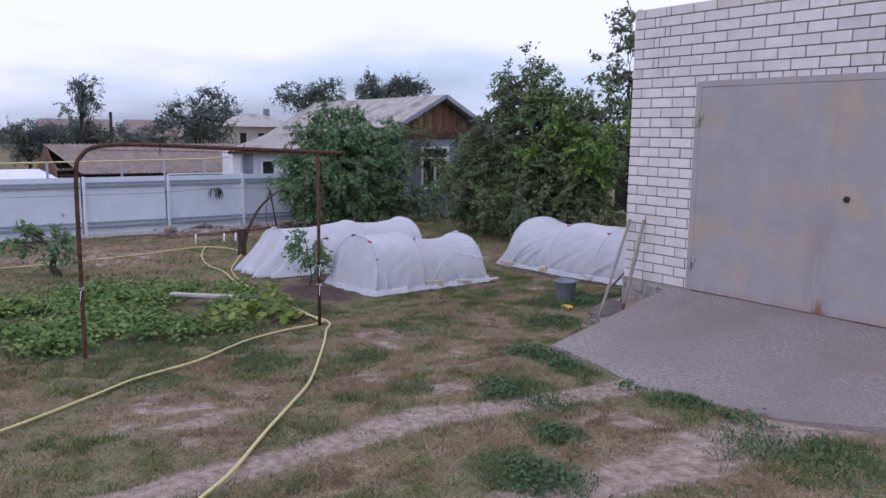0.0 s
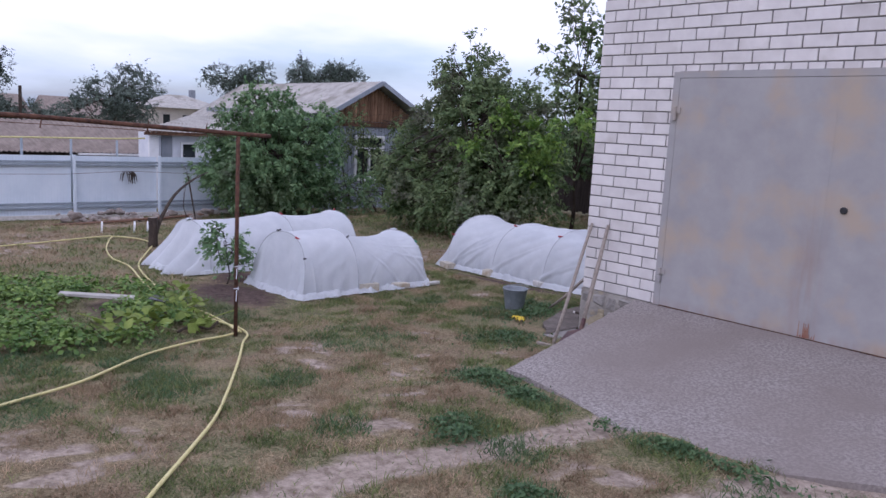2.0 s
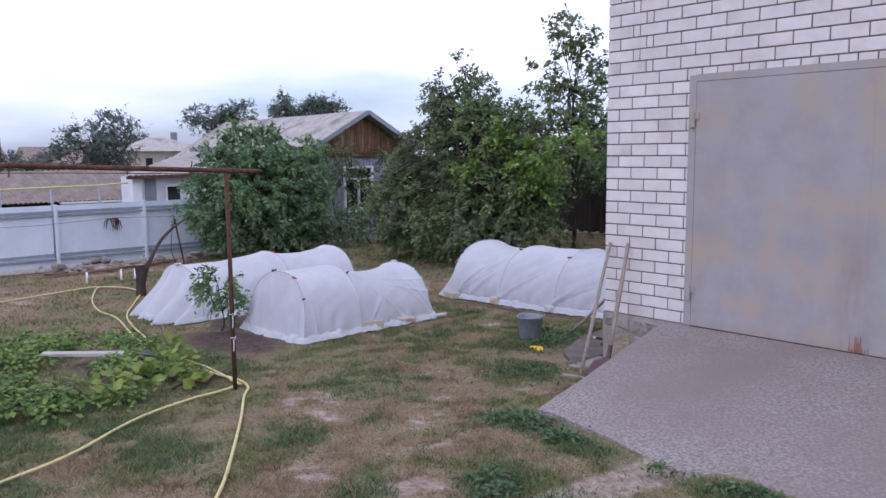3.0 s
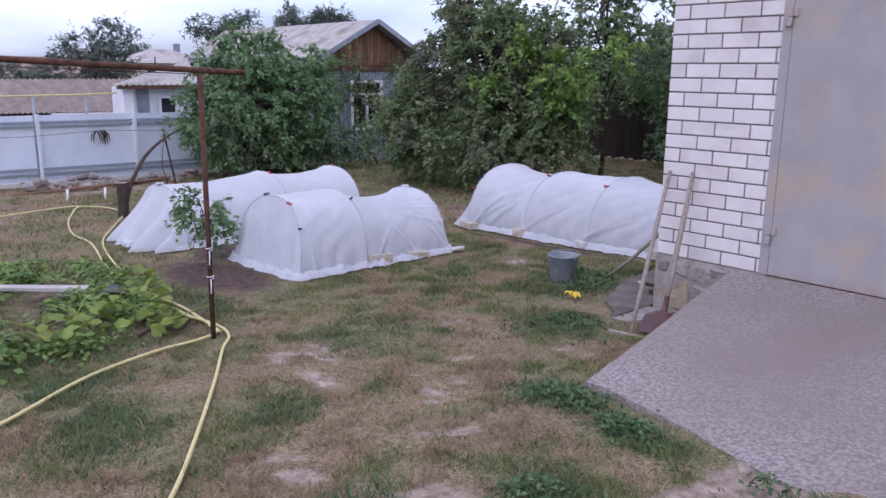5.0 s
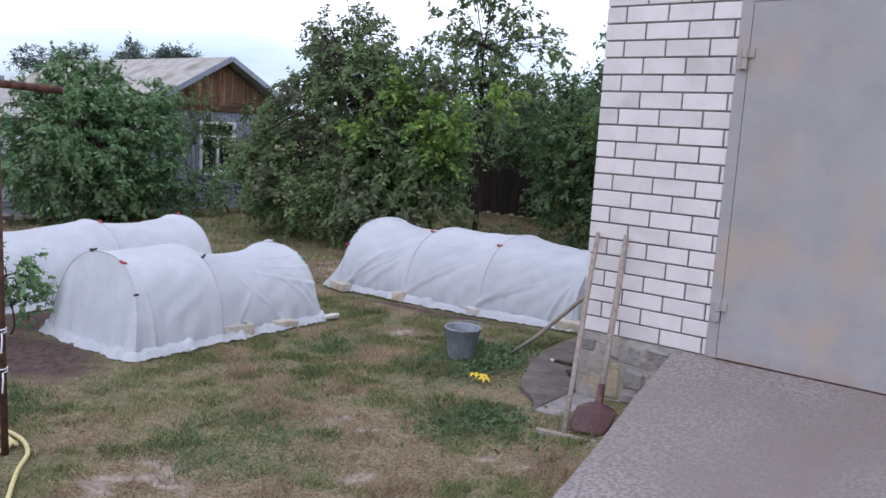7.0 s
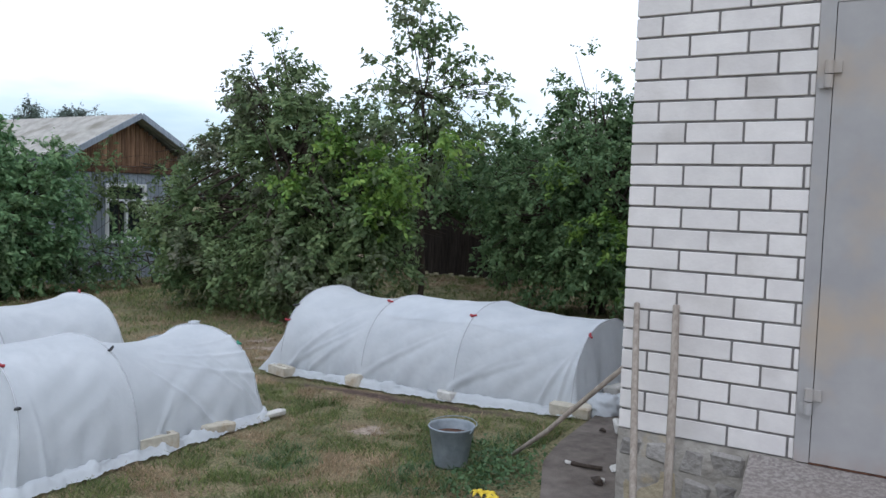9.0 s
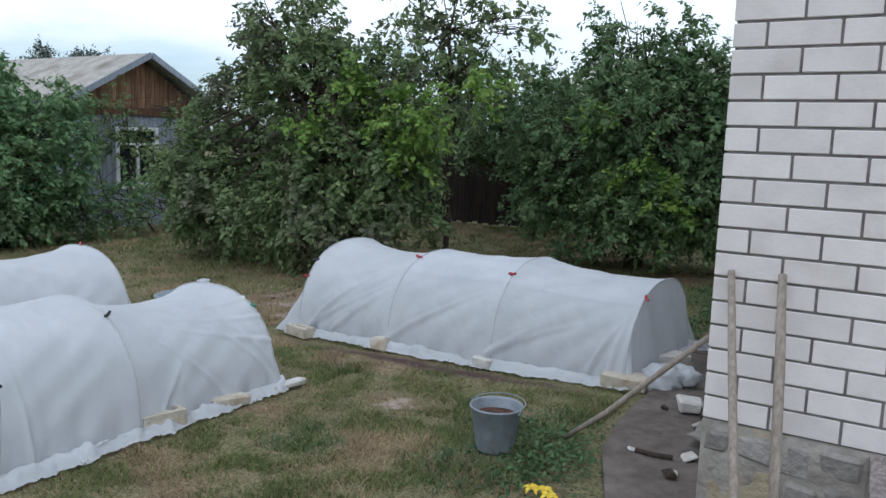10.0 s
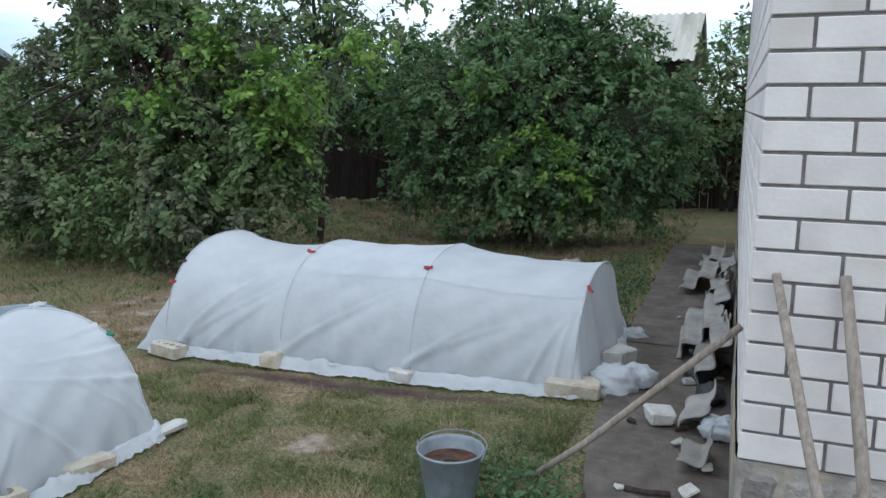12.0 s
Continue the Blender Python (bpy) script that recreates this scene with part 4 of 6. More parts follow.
# ---- bucket, rag, stick, tools ----
bucket = thing("bucket", "galvanised zinc bucket with brown water, on the grass", "bucket", (-1.09, 0.22, gzf(-1.09) + 0.005))
part("body", Geo().lathe([(0.0, 0.012), (0.108, 0.012), (0.112, 0.0), (0.118, 0.012), (0.160, 0.265), (0.166, 0.268), (0.168, 0.275), (0.163, 0.281), (0.157, 0.276), (0.152, 0.262), (0.112, 0.02), (0.0, 0.018)], 40), M_GALV, bucket, smooth=True, fix=False)
part("water", Geo().lathe([(0.0, 0.212), (0.144, 0.212)], 40), M_RUST, bucket, "rusty brown contents", fix=False)
for sgn in (-1, 1):
    part("ear", Geo().tube([(0.163 * sgn, -0.02, 0.25), (0.175 * sgn, 0, 0.285), (0.163 * sgn, 0.02, 0.25)], 0.005, 6), M_GALV, bucket)
part("bail", Geo().tube([(0.17 * math.cos(a), 0.02 + 0.168 * math.sin(a) * 0.98, 0.283 + 0.012 * math.sin(a)) for a in [math.pi * i / 20 for i in range(21)]], 0.0035, 6), M_GALV, bucket, smooth=True)
part("leaves", Geo().cbox((0.07, 0.05, 0.012), 0.003, pose(-0.02, 0.02, 0.215, 8, 12, 30), 0.006, 1).cbox((0.09, 0.06, 0.012), 0.003, pose(0.05, -0.03, 0.214, -6, 5, 80), 0.006, 2).cbox((0.08, 0.05, 0.014), 0.003, pose(-0.05, -0.05, 0.214, 6, -5, 10), 0.006, 3), M_SOIL, bucket, "dark sodden leaves")
bucket.scale = (0.84, 0.84, 0.86)

# yellow squash flowers beside the bucket
rag = thing("yellow_flowers", "drooping bright yellow squash flowers in the grass", "flower", (-0.62, -0.21, gzf(-0.62) + 0.02))
for i in range(3):
    geo = Geo()
    px, py, ang = (-0.06, 0.07, 0.01)[i], (0.01, -0.03, 0.03)[i], (0.3, 2.0, 4.0)[i]
    for k in range(6):
        a = ang + k * math.pi / 3
        c, s = math.cos(a), math.sin(a)
        pts = []
        for q, (d, w, z) in enumerate(((0.006, 0.005, 0.025), (0.024, 0.018, 0.042), (0.046, 0.014, 0.036), (0.064, 0.002, 0.015))):
            pts += [(px + c * d - s * w, py + s * d + c * w, z), (px + c * d, py + s * d, z - 0.008), (px + c * d + s * w, py + s * d - c * w, z)]
        geo.add(pts, [(3 * q + j, 3 * q + j + 1, 3 * q + j + 4, 3 * q + j + 3) for q in range(3) for j in range(2)])
    part("flower", geo, M_YELL, rag, smooth=True, fix=False)
rag.scale = (0.75, 0.75, 0.75)

solo("wooden_pole", Geo().tube([(-0.82, 0.50, gzf(-0.8) + 0.03), (-0.6, 0.50, 0.245), (-0.3, 0.495, 0.545), (-0.022, 0.49, 0.82)], [0.013, 0.015, 0.0155, 0.015], 10), M_WOOD, "weathered round wooden pole leaning on the garage wall", "pole", smooth=True)

rake = thing("wooden_rake", "wooden rake with a long pale handle leaning on bricks", "rake")
part("handle", Geo().tube([(0.072, -0.025, 1.13), (0.16, -0.28, 0.79), (0.25, -0.53, 0.45), (0.345, -0.795, 0.11)], [0.014, 0.016, 0.016, 0.015], 10), M_WOOD, rake, smooth=True)
hd = pose(0.36, -0.80, 0.105, 0, 0, 12)
part("head", Geo().cbox((0.34, 0.035, 0.03), 0.005, hd), M_WOOD, rake)
for i in range(9):
    part("tooth", Geo().tube([hd @ Vector((-0.15 + i * 0.0375, 0, -0.01)), hd @ Vector((-0.15 + i * 0.0375, -0.01, -0.05))], [0.005, 0.003], 6), M_WOOD, rake)

shovel = thing("shovel", "shovel with brown-red blade and wooden handle leaning on bricks", "shovel")
top, foot = Vector((0.262, -0.028, 1.14)), Vector((0.381, -0.463, 0.205))
part("handle", Geo().tube([top, top.lerp(foot, 0.35) + Vector((0.003, 0, 0)), top.lerp(foot, 0.7), foot], [0.016, 0.019, 0.019, 0.018], 12), M_WOOD, shovel, smooth=True)
ax = (foot - top).normalized()
bax = Vector((0.15, -0.75, -0.26)).normalized()   # the blade lies flatter than the handle
sx = Vector((1, 0.22, 0)).normalized()
sx = (sx - bax * sx.dot(bax)).normalized()
nrm = sx.cross(bax)


def blade_fn(u, v):
    """The blade: square shoulders, a rounded tip, dished across."""
    w = 0.118 * (1 - 0.10 * v) * (1 if v < 0.55 else math.sqrt(max(1 - ((v - 0.55) / 0.46) ** 2 * 0.75, 0.02)))
    if v < 0.12:
        w *= 0.72 + 0.28 * v / 0.12
    q = (u - 0.5) * 2
    return foot + bax * (0.0 + 0.28 * v) + sx * (w * q) + nrm * (0.028 * (q * q) - 0.02)


bg = Geo().grid(blade_fn, 14, 16)
k = len(bg.v)
bl = part("blade", bg, M_SHOVEL, shovel, "brown-red enamelled blade", smooth=True)
sol = bl.modifiers.new("thick", "SOLIDIFY")
sol.thickness = 0.003
part("socket", Geo().tube([foot - ax * 0.12, foot, foot + bax * 0.1], [0.021, 0.023, 0.012], 12), M_SHOVEL, shovel, smooth=True)


# ---- hose ----
def smooth_path(pts, n=10):
    out = []
    P = [Vector(p) for p in pts]
    for i in range(len(P) - 1):
        a, b, c, d = P[max(i - 1, 0)], P[i], P[i + 1], P[min(i + 2, len(P) - 1)]
        for k in range(n):
            t = k / n
            out.append(0.5 * ((2 * b) + (c - a) * t + (2 * a - 5 * b + 4 * c - d) * t * t + (3 * b - a - 3 * c + d) * t ** 3))
    return out + [P[-1]]


def lay(xy, lift=0.022):
    return [(x, y, gzf(x) + lift + 0.008 * sn(x * 3, y * 3, 5, 2)) for x, y in xy]


HOSE_W = [(0.75, -6.9), (0.04, -5.95), (-0.37, -5.37), (-0.67, -4.97), (-0.93, -4.38), (-1.40, -3.76), (-1.62, -3.26), (-1.66, -2.95), (-1.75, -2.76), (-1.95, -2.72)]
HOSE_E = [(3.0, -6.5), (2.35, -5.75), (2.01, -5.39), (1.78, -5.14), (1.31, -4.74), (0.84, -4.33), (0.37, -3.98), (-0.1, -3.67), (-0.82, -3.22), (-1.35, -2.91), (-1.60, -2.74), (-1.9, -2.68), (-2.35, -2.74)]
HOSE_N = [(-1.72, -2.74), (-2.5, -2.66), (-3.1, -2.67), (-4.23, -2.54), (-5.66, -2.21), (-6.69, -1.72), (-7.6, -1.28), (-8.3, -1.25), (-8.75, -1.55)]
HOSE_L = [(-2.3, -2.72), (-3.2, -2.74), (-4.3, -2.62), (-5.7, -2.32), (-6.43, -2.29), (-7.4, -2.05), (-8.34, -1.69), (-8.75, -1.55), (-8.6, -2.2), (-8.37, -2.85), (-8.1, -4.0), (-8.0, -6.2)]
for pts, lab in ((HOSE_W, "pale yellow garden hose lying across the lawn"), (HOSE_E, "pale yellow garden hose lying across the lawn"), (HOSE_N, "yellow garden hose running past the plant bed"), (HOSE_L, "yellow garden hose looped towards the fence")):
    solo("garden_hose", Geo().tube(smooth_path([Vector(p) for p in lay(pts)]), 0.0112, 8), M_HOSE, lab, "hose", "pieces of yellow garden hose", smooth=True)


# ---- rusty pipe trellis ----
trellis = thing("pipe_trellis", "rusty steel pipe frame standing on the lawn", "trellis")
PA, PB = (-1.69, -2.81), (-1.75, -5.11)
part("post", Geo().tube([(*PA, -0.1), (*PA, 1.79)], 0.018, 12), M_RUST, trellis, smooth=True)
part("bent_pipe", Geo().tube(smooth_path([(*PB, -0.1), (-1.75, -5.11, 0.9), (-1.75, -5.105, 1.62), (-1.75, -5.06, 1.78), (-1.75, -4.93, 1.865), (-1.74, -4.6, 1.885), (-1.72, -3.7, 1.85), (-1.69, -2.81, 1.812), (-1.68, -2.5, 1.80)], 8), 0.019, 12), M_RUST, trellis, smooth=True)
for z, p in ((0.42, PA), (0.62, PA), (0.62, PB)):
    part("tie", Geo().tube([(p[0] + 0.0215 * math.cos(a), p[1] + 0.0215 * math.sin(a), z + 0.0025 * a) for a in [i * 0.6 for i in range(16)]] + [(p[0] + 0.05, p[1] - 0.02, z - 0.03), (p[0] + 0.06, p[1] - 0.03, z - 0.09)], 0.0038, 5), M_WHITEW, trellis, "knotted white cloth tie")
part("wire", Geo().tube([(-1.72, -5.0, 1.84), (-1.71, -4.0, 1.82), (-1.69, -2.9, 1.79)], 0.003, 5), M_RUST, trellis)
for y in (-4.4, -3.6, -3.1):
    part("wire_tie", Geo().tube([(-1.72, y, 1.80), (-1.73, y + 0.02, 1.89), (-1.70, y, 1.80)], 0.004, 5), M_RUST, trellis)


# ---- leaves and trees ----
def leaf_cloud(name, centres, normals, size, mater, seed, shape=0.56, fold=0.25, droop=0.3, along=None, fine=False):
    """Many small cupped leaves as arrays: two triangles each, or four where they are seen from near."""
    rng = np.random.default_rng(seed)
    n = len(centres)
    nr = normals / (np.linalg.norm(normals, axis=1, keepdims=True) + 1e-9)
    d = rng.normal(size=(n, 3)) * (1.0 if along is None else 0.55)
    d[:, 2] -= droop
    if along is not None:
        d += along
    d -= nr * (d * nr).sum(1, keepdims=True) * 0.8
    d /= np.linalg.norm(d, axis=1, keepdims=True) + 1e-9
    s = np.cross(nr, d)
    s /= np.linalg.norm(s, axis=1, keepdims=True) + 1e-9
    L = (size * rng.uniform(0.6, 1.25, n))[:, None]
    i = np.arange(n)[:, None]
    up = nr * L * fold * 0.25
    base, tip = centres - d * L * 0.5, centres + d * L * 0.5
    if fine:
        w = s * L * shape * 0.5
        v = np.stack([base, centres - d * L * 0.22 + w * 0.85 + up, centres + d * L * 0.16 + w * 0.9 + up, tip - up * 0.5, centres + d * L * 0.16 - w * 0.9 + up, centres - d * L * 0.22 - w * 0.85 + up], 1).reshape(-1, 3)
        f = np.concatenate([i * 6 + np.array([q]) for q in ([0, 5, 1], [1, 5, 4], [1, 4, 2], [2, 4, 3])], 0)
        return np_mesh(name, v, f, mater)
    mid = centres - d * L * 0.05
    v = np.stack([base, mid + s * L * shape * 0.5 + up, tip, mid - s * L * shape * 0.5 + up], 1).reshape(-1, 3)
    f = np.concatenate([i * 4 + np.array([[0, 2, 1]]), i * 4 + np.array([[0, 3, 2]])], 0)
    return np_mesh(name, v, f, mater)


def crown_points(blobs, clusters, per, spread, seed, hollow=0.4):
    """Leaves set along short twigs, the twigs in sprays near the skin of several lobes, with gaps between them."""
    rng = np.random.default_rng(seed)
    vol = np.array([b[3] * b[4] * b[5] for b in blobs]) ** 0.8
    pick = rng.choice(len(blobs), clusters, p=vol / vol.sum())
    B = np.array(blobs)[pick]
    d = rng.normal(size=(clusters, 3))
    d /= np.linalg.norm(d, axis=1, keepdims=True)
    r = (hollow + (1.0 - hollow) * rng.random(clusters) ** 0.55)[:, None]
    ring = vnoise(d[:, 0] * 3 + 10, d[:, 1] * 3 + d[:, 2] * 2 + 10, seed, 2)
    c = B[:, :3] + d * B[:, 3:6] * r * (0.66 + 0.44 * ring)[:, None]
    # open gaps between the boughs
    sc = 0.75 / max(spread * 2.2, 0.2)
    gap = vnoise(c[:, 0] * sc + c[:, 2] * sc * 0.7 + 40, c[:, 1] * sc - c[:, 2] * sc * 0.8 + 40, seed + 7, 2)
    ok = gap > 0.34
    c, d = c[ok], d[ok]
    # long shoots that stand out past the skin
    ns = len(c) // 9
    k = rng.choice(len(c), ns)
    out = d[k] * 0.5 + np.array([0, 0, 0.8]) + rng.normal(size=(ns, 3)) * 0.3
    nt = 3
    base = np.concatenate([np.repeat(c, nt, 0), c[k]])
    way = np.concatenate([np.repeat(d, nt, 0) * 0.75 + rng.normal(size=(len(c) * nt, 3)) * 0.55 + np.array([0, 0, 0.22]), out])
    way /= np.linalg.norm(way, axis=1, keepdims=True)
    ln = np.concatenate([rng.uniform(0.7, 1.5, len(c) * nt) * spread * 1.7, rng.uniform(1.4, 2.8, ns) * spread * 1.35])
    m = np.concatenate([rng.integers(int(per * 0.2), int(per * 0.48) + 1, len(c) * nt), np.full(ns, max(per // 4, 3))])
    idx = np.repeat(np.arange(len(base)), m)
    t = rng.random(len(idx)) ** 0.8
    sag = np.where(idx < len(c) * nt, 0.3, 0.05)
    p = base[idx] + way[idx] * (t * ln[idx])[:, None]
    p[:, 2] -= sag * t * t * ln[idx]
    side = rng.normal(size=(len(idx), 3))
    p += side * spread * 0.16
    nrm = np.array([0, 0, 0.55]) + way[idx] * 0.75 + rng.normal(size=(len(idx), 3)) * 0.5
    tips = base + way * ln[:, None] * 0.9
    return p, nrm, way[idx] * 0.8 + side * 0.35, c, np.stack([base, tips], 1)


def tree(name, label, foot, blobs, clusters, per, size, mater, seed, trunk_r=0.07, limbs=9, extra=None, spread=0.16, stems=1, low=0.0, cat="tree", group="", hollow=0.4, fine=False):
    root = thing(name, label, cat, foot, group=group)
    rng = random.Random(seed)
    loc = [(b[0] - foot[0], b[1] - foot[1], b[2] - foot[2], *b[3:]) for b in blobs]
    p, nrm, al, cl, tws = crown_points(loc, clusters, per, spread, seed, hollow)
    keep = p[:, 2] > low
    me = leaf_cloud(name + "_leaves", p[keep], nrm[keep], size, mater, seed + 1, 0.5, 0.3, 0.25, al[keep], fine)
    tagged(part("crown", me, mater, root), kind="stuff")
    wood = Geo()
    big = loc[0]
    mids = []
    for s in range(stems):
        a = s * 2.4 + seed
        b0 = Vector((0.10 * math.cos(a) * (stems > 1), 0.10 * math.sin(a) * (stems > 1), -0.1))
        m1 = Vector((big[0] * 0.3 + rng.uniform(-.1, .1) + 0.25 * math.cos(a) * (stems > 1), big[1] * 0.3 + rng.uniform(-.1, .1) + 0.25 * math.sin(a) * (stems > 1), big[2] * 0.4))
        m2 = Vector((big[0] * 0.8 + 0.35 * math.cos(a) * (stems > 1), big[1] * 0.8 + 0.35 * math.sin(a) * (stems > 1), big[2] * 1.05))
        wood.tube(smooth_path([b0, b0.lerp(m1, 0.5) + Vector((rng.uniform(-.04, .04), 0.03, 0)), m1, m2], 4), [trunk_r * (1 - 0.055 * i) for i in range(13)], 9)
        mids += [m1, m1.lerp(m2, 0.5), m2]
    part("trunk", wood, M_BARK, root, "dark rough bark", smooth=True)
    tw = Geo()
    for b in loc:
        for i in range(limbs if b[3] > 0.5 else 2):
            src = rng.choice(mids)
            an, el = rng.uniform(0, 6.28), rng.uniform(-0.3, 1.2)
            e = Vector((b[0] + b[3] * 0.85 * math.cos(an) * math.cos(el), b[1] + b[4] * 0.85 * math.sin(an) * math.cos(el), b[2] + b[5] * 0.85 * math.sin(el)))
            k = src.lerp(e, 0.5) + Vector((rng.uniform(-.1, .1), rng.uniform(-.1, .1), rng.uniform(0, 0.15)))
            tw.tube(smooth_path([src, k, e], 3), [(trunk_r * 0.42 - trunk_r * 0.057 * q) * min(1, 0.25 + b[3] * 0.75) for q in range(7)], 6, caps=False)
    for i in range(0, len(cl), 2):
        c = Vector(cl[i])
        src = min(mids, key=lambda q: (q - c).length)
        s2 = src.lerp(c, 0.55) + Vector((rng.uniform(-.08, .08), rng.uniform(-.08, .08), rng.uniform(-.05, .05)))
        tw.tube([s2, s2.lerp(c, 0.5) + Vector((0, 0, 0.03)), c + (c - s2) * 0.15], [0.008, 0.006, 0.003], 4, caps=False)
    for a, b in tws[::3]:
        if a[2] > low:
            tw.tube([a, b], [0.0035, 0.0015], 3, caps=False)
    tagged(part("branchwork", tw, M_BARK, root), kind="stuff")
    if extra:
        for blobs2, cn, pn, sz, mt, sp in extra:
            l2 = [(b[0] - foot[0], b[1] - foot[1], b[2] - foot[2], *b[3:]) for b in blobs2]
            p, nrm, al, _, _ = crown_points(l2, cn, pn, sp, seed + 50, 0.2)
            tagged(part("fresh_growth", leaf_cloud(name + "_shoots", p, nrm, sz, mt, seed + 51, 0.5, 0.3, 0.25, al, fine), mt, root, "fresh yellow-green shoots"), kind="stuff")
    return root


# apple tree behind the tunnels, and the slender tree that stands up behind it
tree("apple_tree", "broad dense apple tree with branches down to the ground", (-6.0, 4.7, gzf(-6)),
     [(-6.2, 4.7, 2.15, 1.05, 1.0, 0.9), (-6.95, 4.8, 2.8, 0.75, 0.75, 0.75), (-8.0, 4.6, 1.05, 1.0, 1.1, 1.0), (-5.7, 4.7, 1.15, 1.25, 1.15, 1.0), (-7.2, 4.3, 0.5, 1.4, 1.0, 0.55), (-4.8, 4.5, 1.35, 0.5, 0.6, 0.55), (-7.9, 4.7, 1.95, 0.45, 0.5, 0.5), (-6.9, 4.75, 3.4, 0.28, 0.28, 0.35), (-5.9, 4.0, 0.6, 1.0, 0.7, 0.55), (-5.4, 4.9, 2.3, 0.5, 0.5, 0.5), (-4.95, 4.6, 0.75, 0.65, 0.7, 0.55)],
     1350, 56, 0.082, M_LEAF, 101, 0.085, 8, [([(-4.45, 4.2, 1.9, 0.45, 0.4, 0.42), (-3.85, 4.4, 2.2, 0.35, 0.3, 0.28), (-4.5, 4.2, 1.4, 0.25, 0.25, 0.4), (-5.1, 4.2, 2.2, 0.3, 0.3, 0.25), (-5.6, 3.7, 1.75, 0.18, 0.16, 0.14)], 92, 38, 0.085, M_LEAFY, 0.14)], 0.17, 3, fine=True)
tree("tall_young_tree", "slender tall tree with sparse airy top", (-5.2, 6.1, gzf(-5.2)),
     [(-5.2, 6.1, 2.9, 0.6, 0.5, 0.4), (-5.24, 6.1, 4.15, 0.4, 0.4, 0.42), (-5.9, 6.1, 3.55, 0.42, 0.4, 0.5), (-4.93, 6.1, 3.6, 0.42, 0.4, 0.4), (-4.25, 6.2, 3.1, 0.45, 0.35, 0.28), (-4.55, 6.2, 3.4, 0.32, 0.3, 0.25), (-5.2, 6.1, 2.2, 0.7, 0.6, 0.6), (-4.5, 6.1, 2.5, 0.42, 0.4, 0.38), (-5.75, 6.1, 3.0, 0.4, 0.4, 0.35)],
     190, 30, 0.095, M_LEAF, 111, 0.05, 6, None, 0.15, 1, 0.9, hollow=0.2, fine=True)
tree("apple_tree", "dark dense apple tree beside the concrete path", (-2.7, 7.0, gzf(-2.7)),
     [(-2.5, 7.0, 1.85, 1.2, 1.2, 1.0), (-3.5, 7.0, 1.4, 1.0, 1.0, 0.75), (-1.35, 7.1, 1.45, 0.75, 0.9, 0.75), (-2.3, 6.9, 0.95, 1.25, 1.1, 0.55), (-2.9, 7.0, 2.65, 0.8, 0.7, 0.6), (-3.1, 7.0, 3.3, 0.26, 0.26, 0.45), (-2.4, 7.1, 2.9, 0.45, 0.45, 0.48), (-4.2, 7.1, 1.8, 0.6, 0.6, 0.5), (-1.7, 7.1, 2.4, 0.5, 0.5, 0.4), (-2.6, 6.8, 0.6, 1.3, 1.05, 0.42), (-3.9, 6.9, 0.95, 0.7, 0.8, 0.6), (-1.4, 7.0, 0.8, 0.6, 0.7, 0.45)],
     1450, 54, 0.078, M_LEAFD, 121, 0.08, 8, [([(-2.3, 5.85, 1.15, 0.45, 0.2, 0.3), (-1.9, 5.95, 0.75, 0.25, 0.2, 0.2), (-3.1, 6.1, 1.9, 0.3, 0.2, 0.2)], 34, 34, 0.085, M_LEAFY, 0.11)], 0.17, 2, 0.12, fine=True)
tree("plum_tree", "dark fruit trees massed at the back fence", (-5.6, 9.6, gzf(-5.6)),
     [(-5.4, 9.4, 1.6, 1.1, 0.8, 0.85), (-4.2, 9.6, 1.7, 1.1, 0.8, 0.75), (-6.8, 9.4, 1.8, 1.1, 0.8, 0.8), (-8.2, 9.3, 1.6, 1.0, 0.8, 0.9), (-5.8, 9.4, 2.3, 1.0, 0.7, 0.65), (-4.7, 9.4, 2.3, 0.8, 0.7, 0.55)],
     560, 36, 0.12, M_LEAFD, 131, 0.07, 6, None, 0.2, 2, 1.0)
tree("garden_shrub", "light green young tree past the garage corner", (-0.4, 10.4, 0.1),
     [(-0.3, 10.2, 2.0, 0.8, 0.7, 1.0), (-0.9, 10.3, 1.3, 0.7, 0.6, 0.9), (0.4, 10.2, 1.4, 0.9, 0.6, 1.1)],
     260, 24, 0.12, M_LEAF, 141, 0.05, 6, None, 0.18, 2, 0.0)
tree("leafy_bush", "big rounded green bush in front of the house", (-11.8, 3.4, gzf(-11.8)),
     [(-11.8, 2.95, 1.1, 1.3, 1.45, 1.15), (-11.8, 4.0, 1.05, 1.1, 1.0, 1.15), (-11.9, 3.1, 2.05, 0.8, 0.85, 0.5), (-11.9, 3.6, 2.6, 0.22, 0.28, 0.4), (-11.7, 2.3, 0.7, 0.9, 0.75, 0.7), (-11.6, 3.4, 0.3, 1.0, 1.6, 0.5), (-11.9, 4.2, 2.0, 0.4, 0.45, 0.4), (-11.9, 2.1, 1.8, 0.3, 0.35, 0.35), (-11.9, 4.75, 1.6, 0.3, 0.35, 0.4), (-11.9, 2.7, 2.55, 0.2, 0.25, 0.3)],
     960, 46, 0.105, M_LEAFB, 151, 0.07, 8, None, 0.18, 3, 0.02)
tree("hedge_bush", "low weedy bush at the foot of the house wall", (-11.6, 6.3, gzf(-11.6)),
     [(-11.6, 6.2, 0.25, 0.8, 1.5, 0.5), (-11.2, 8.0, 0.4, 0.9, 1.1, 0.8), (-11.4, 5.2, 0.25, 0.7, 0.8, 0.45)],
     260, 24, 0.10, M_LEAFB, 161, 0.03, 4, None, 0.14, 3, 0.0, "bush")
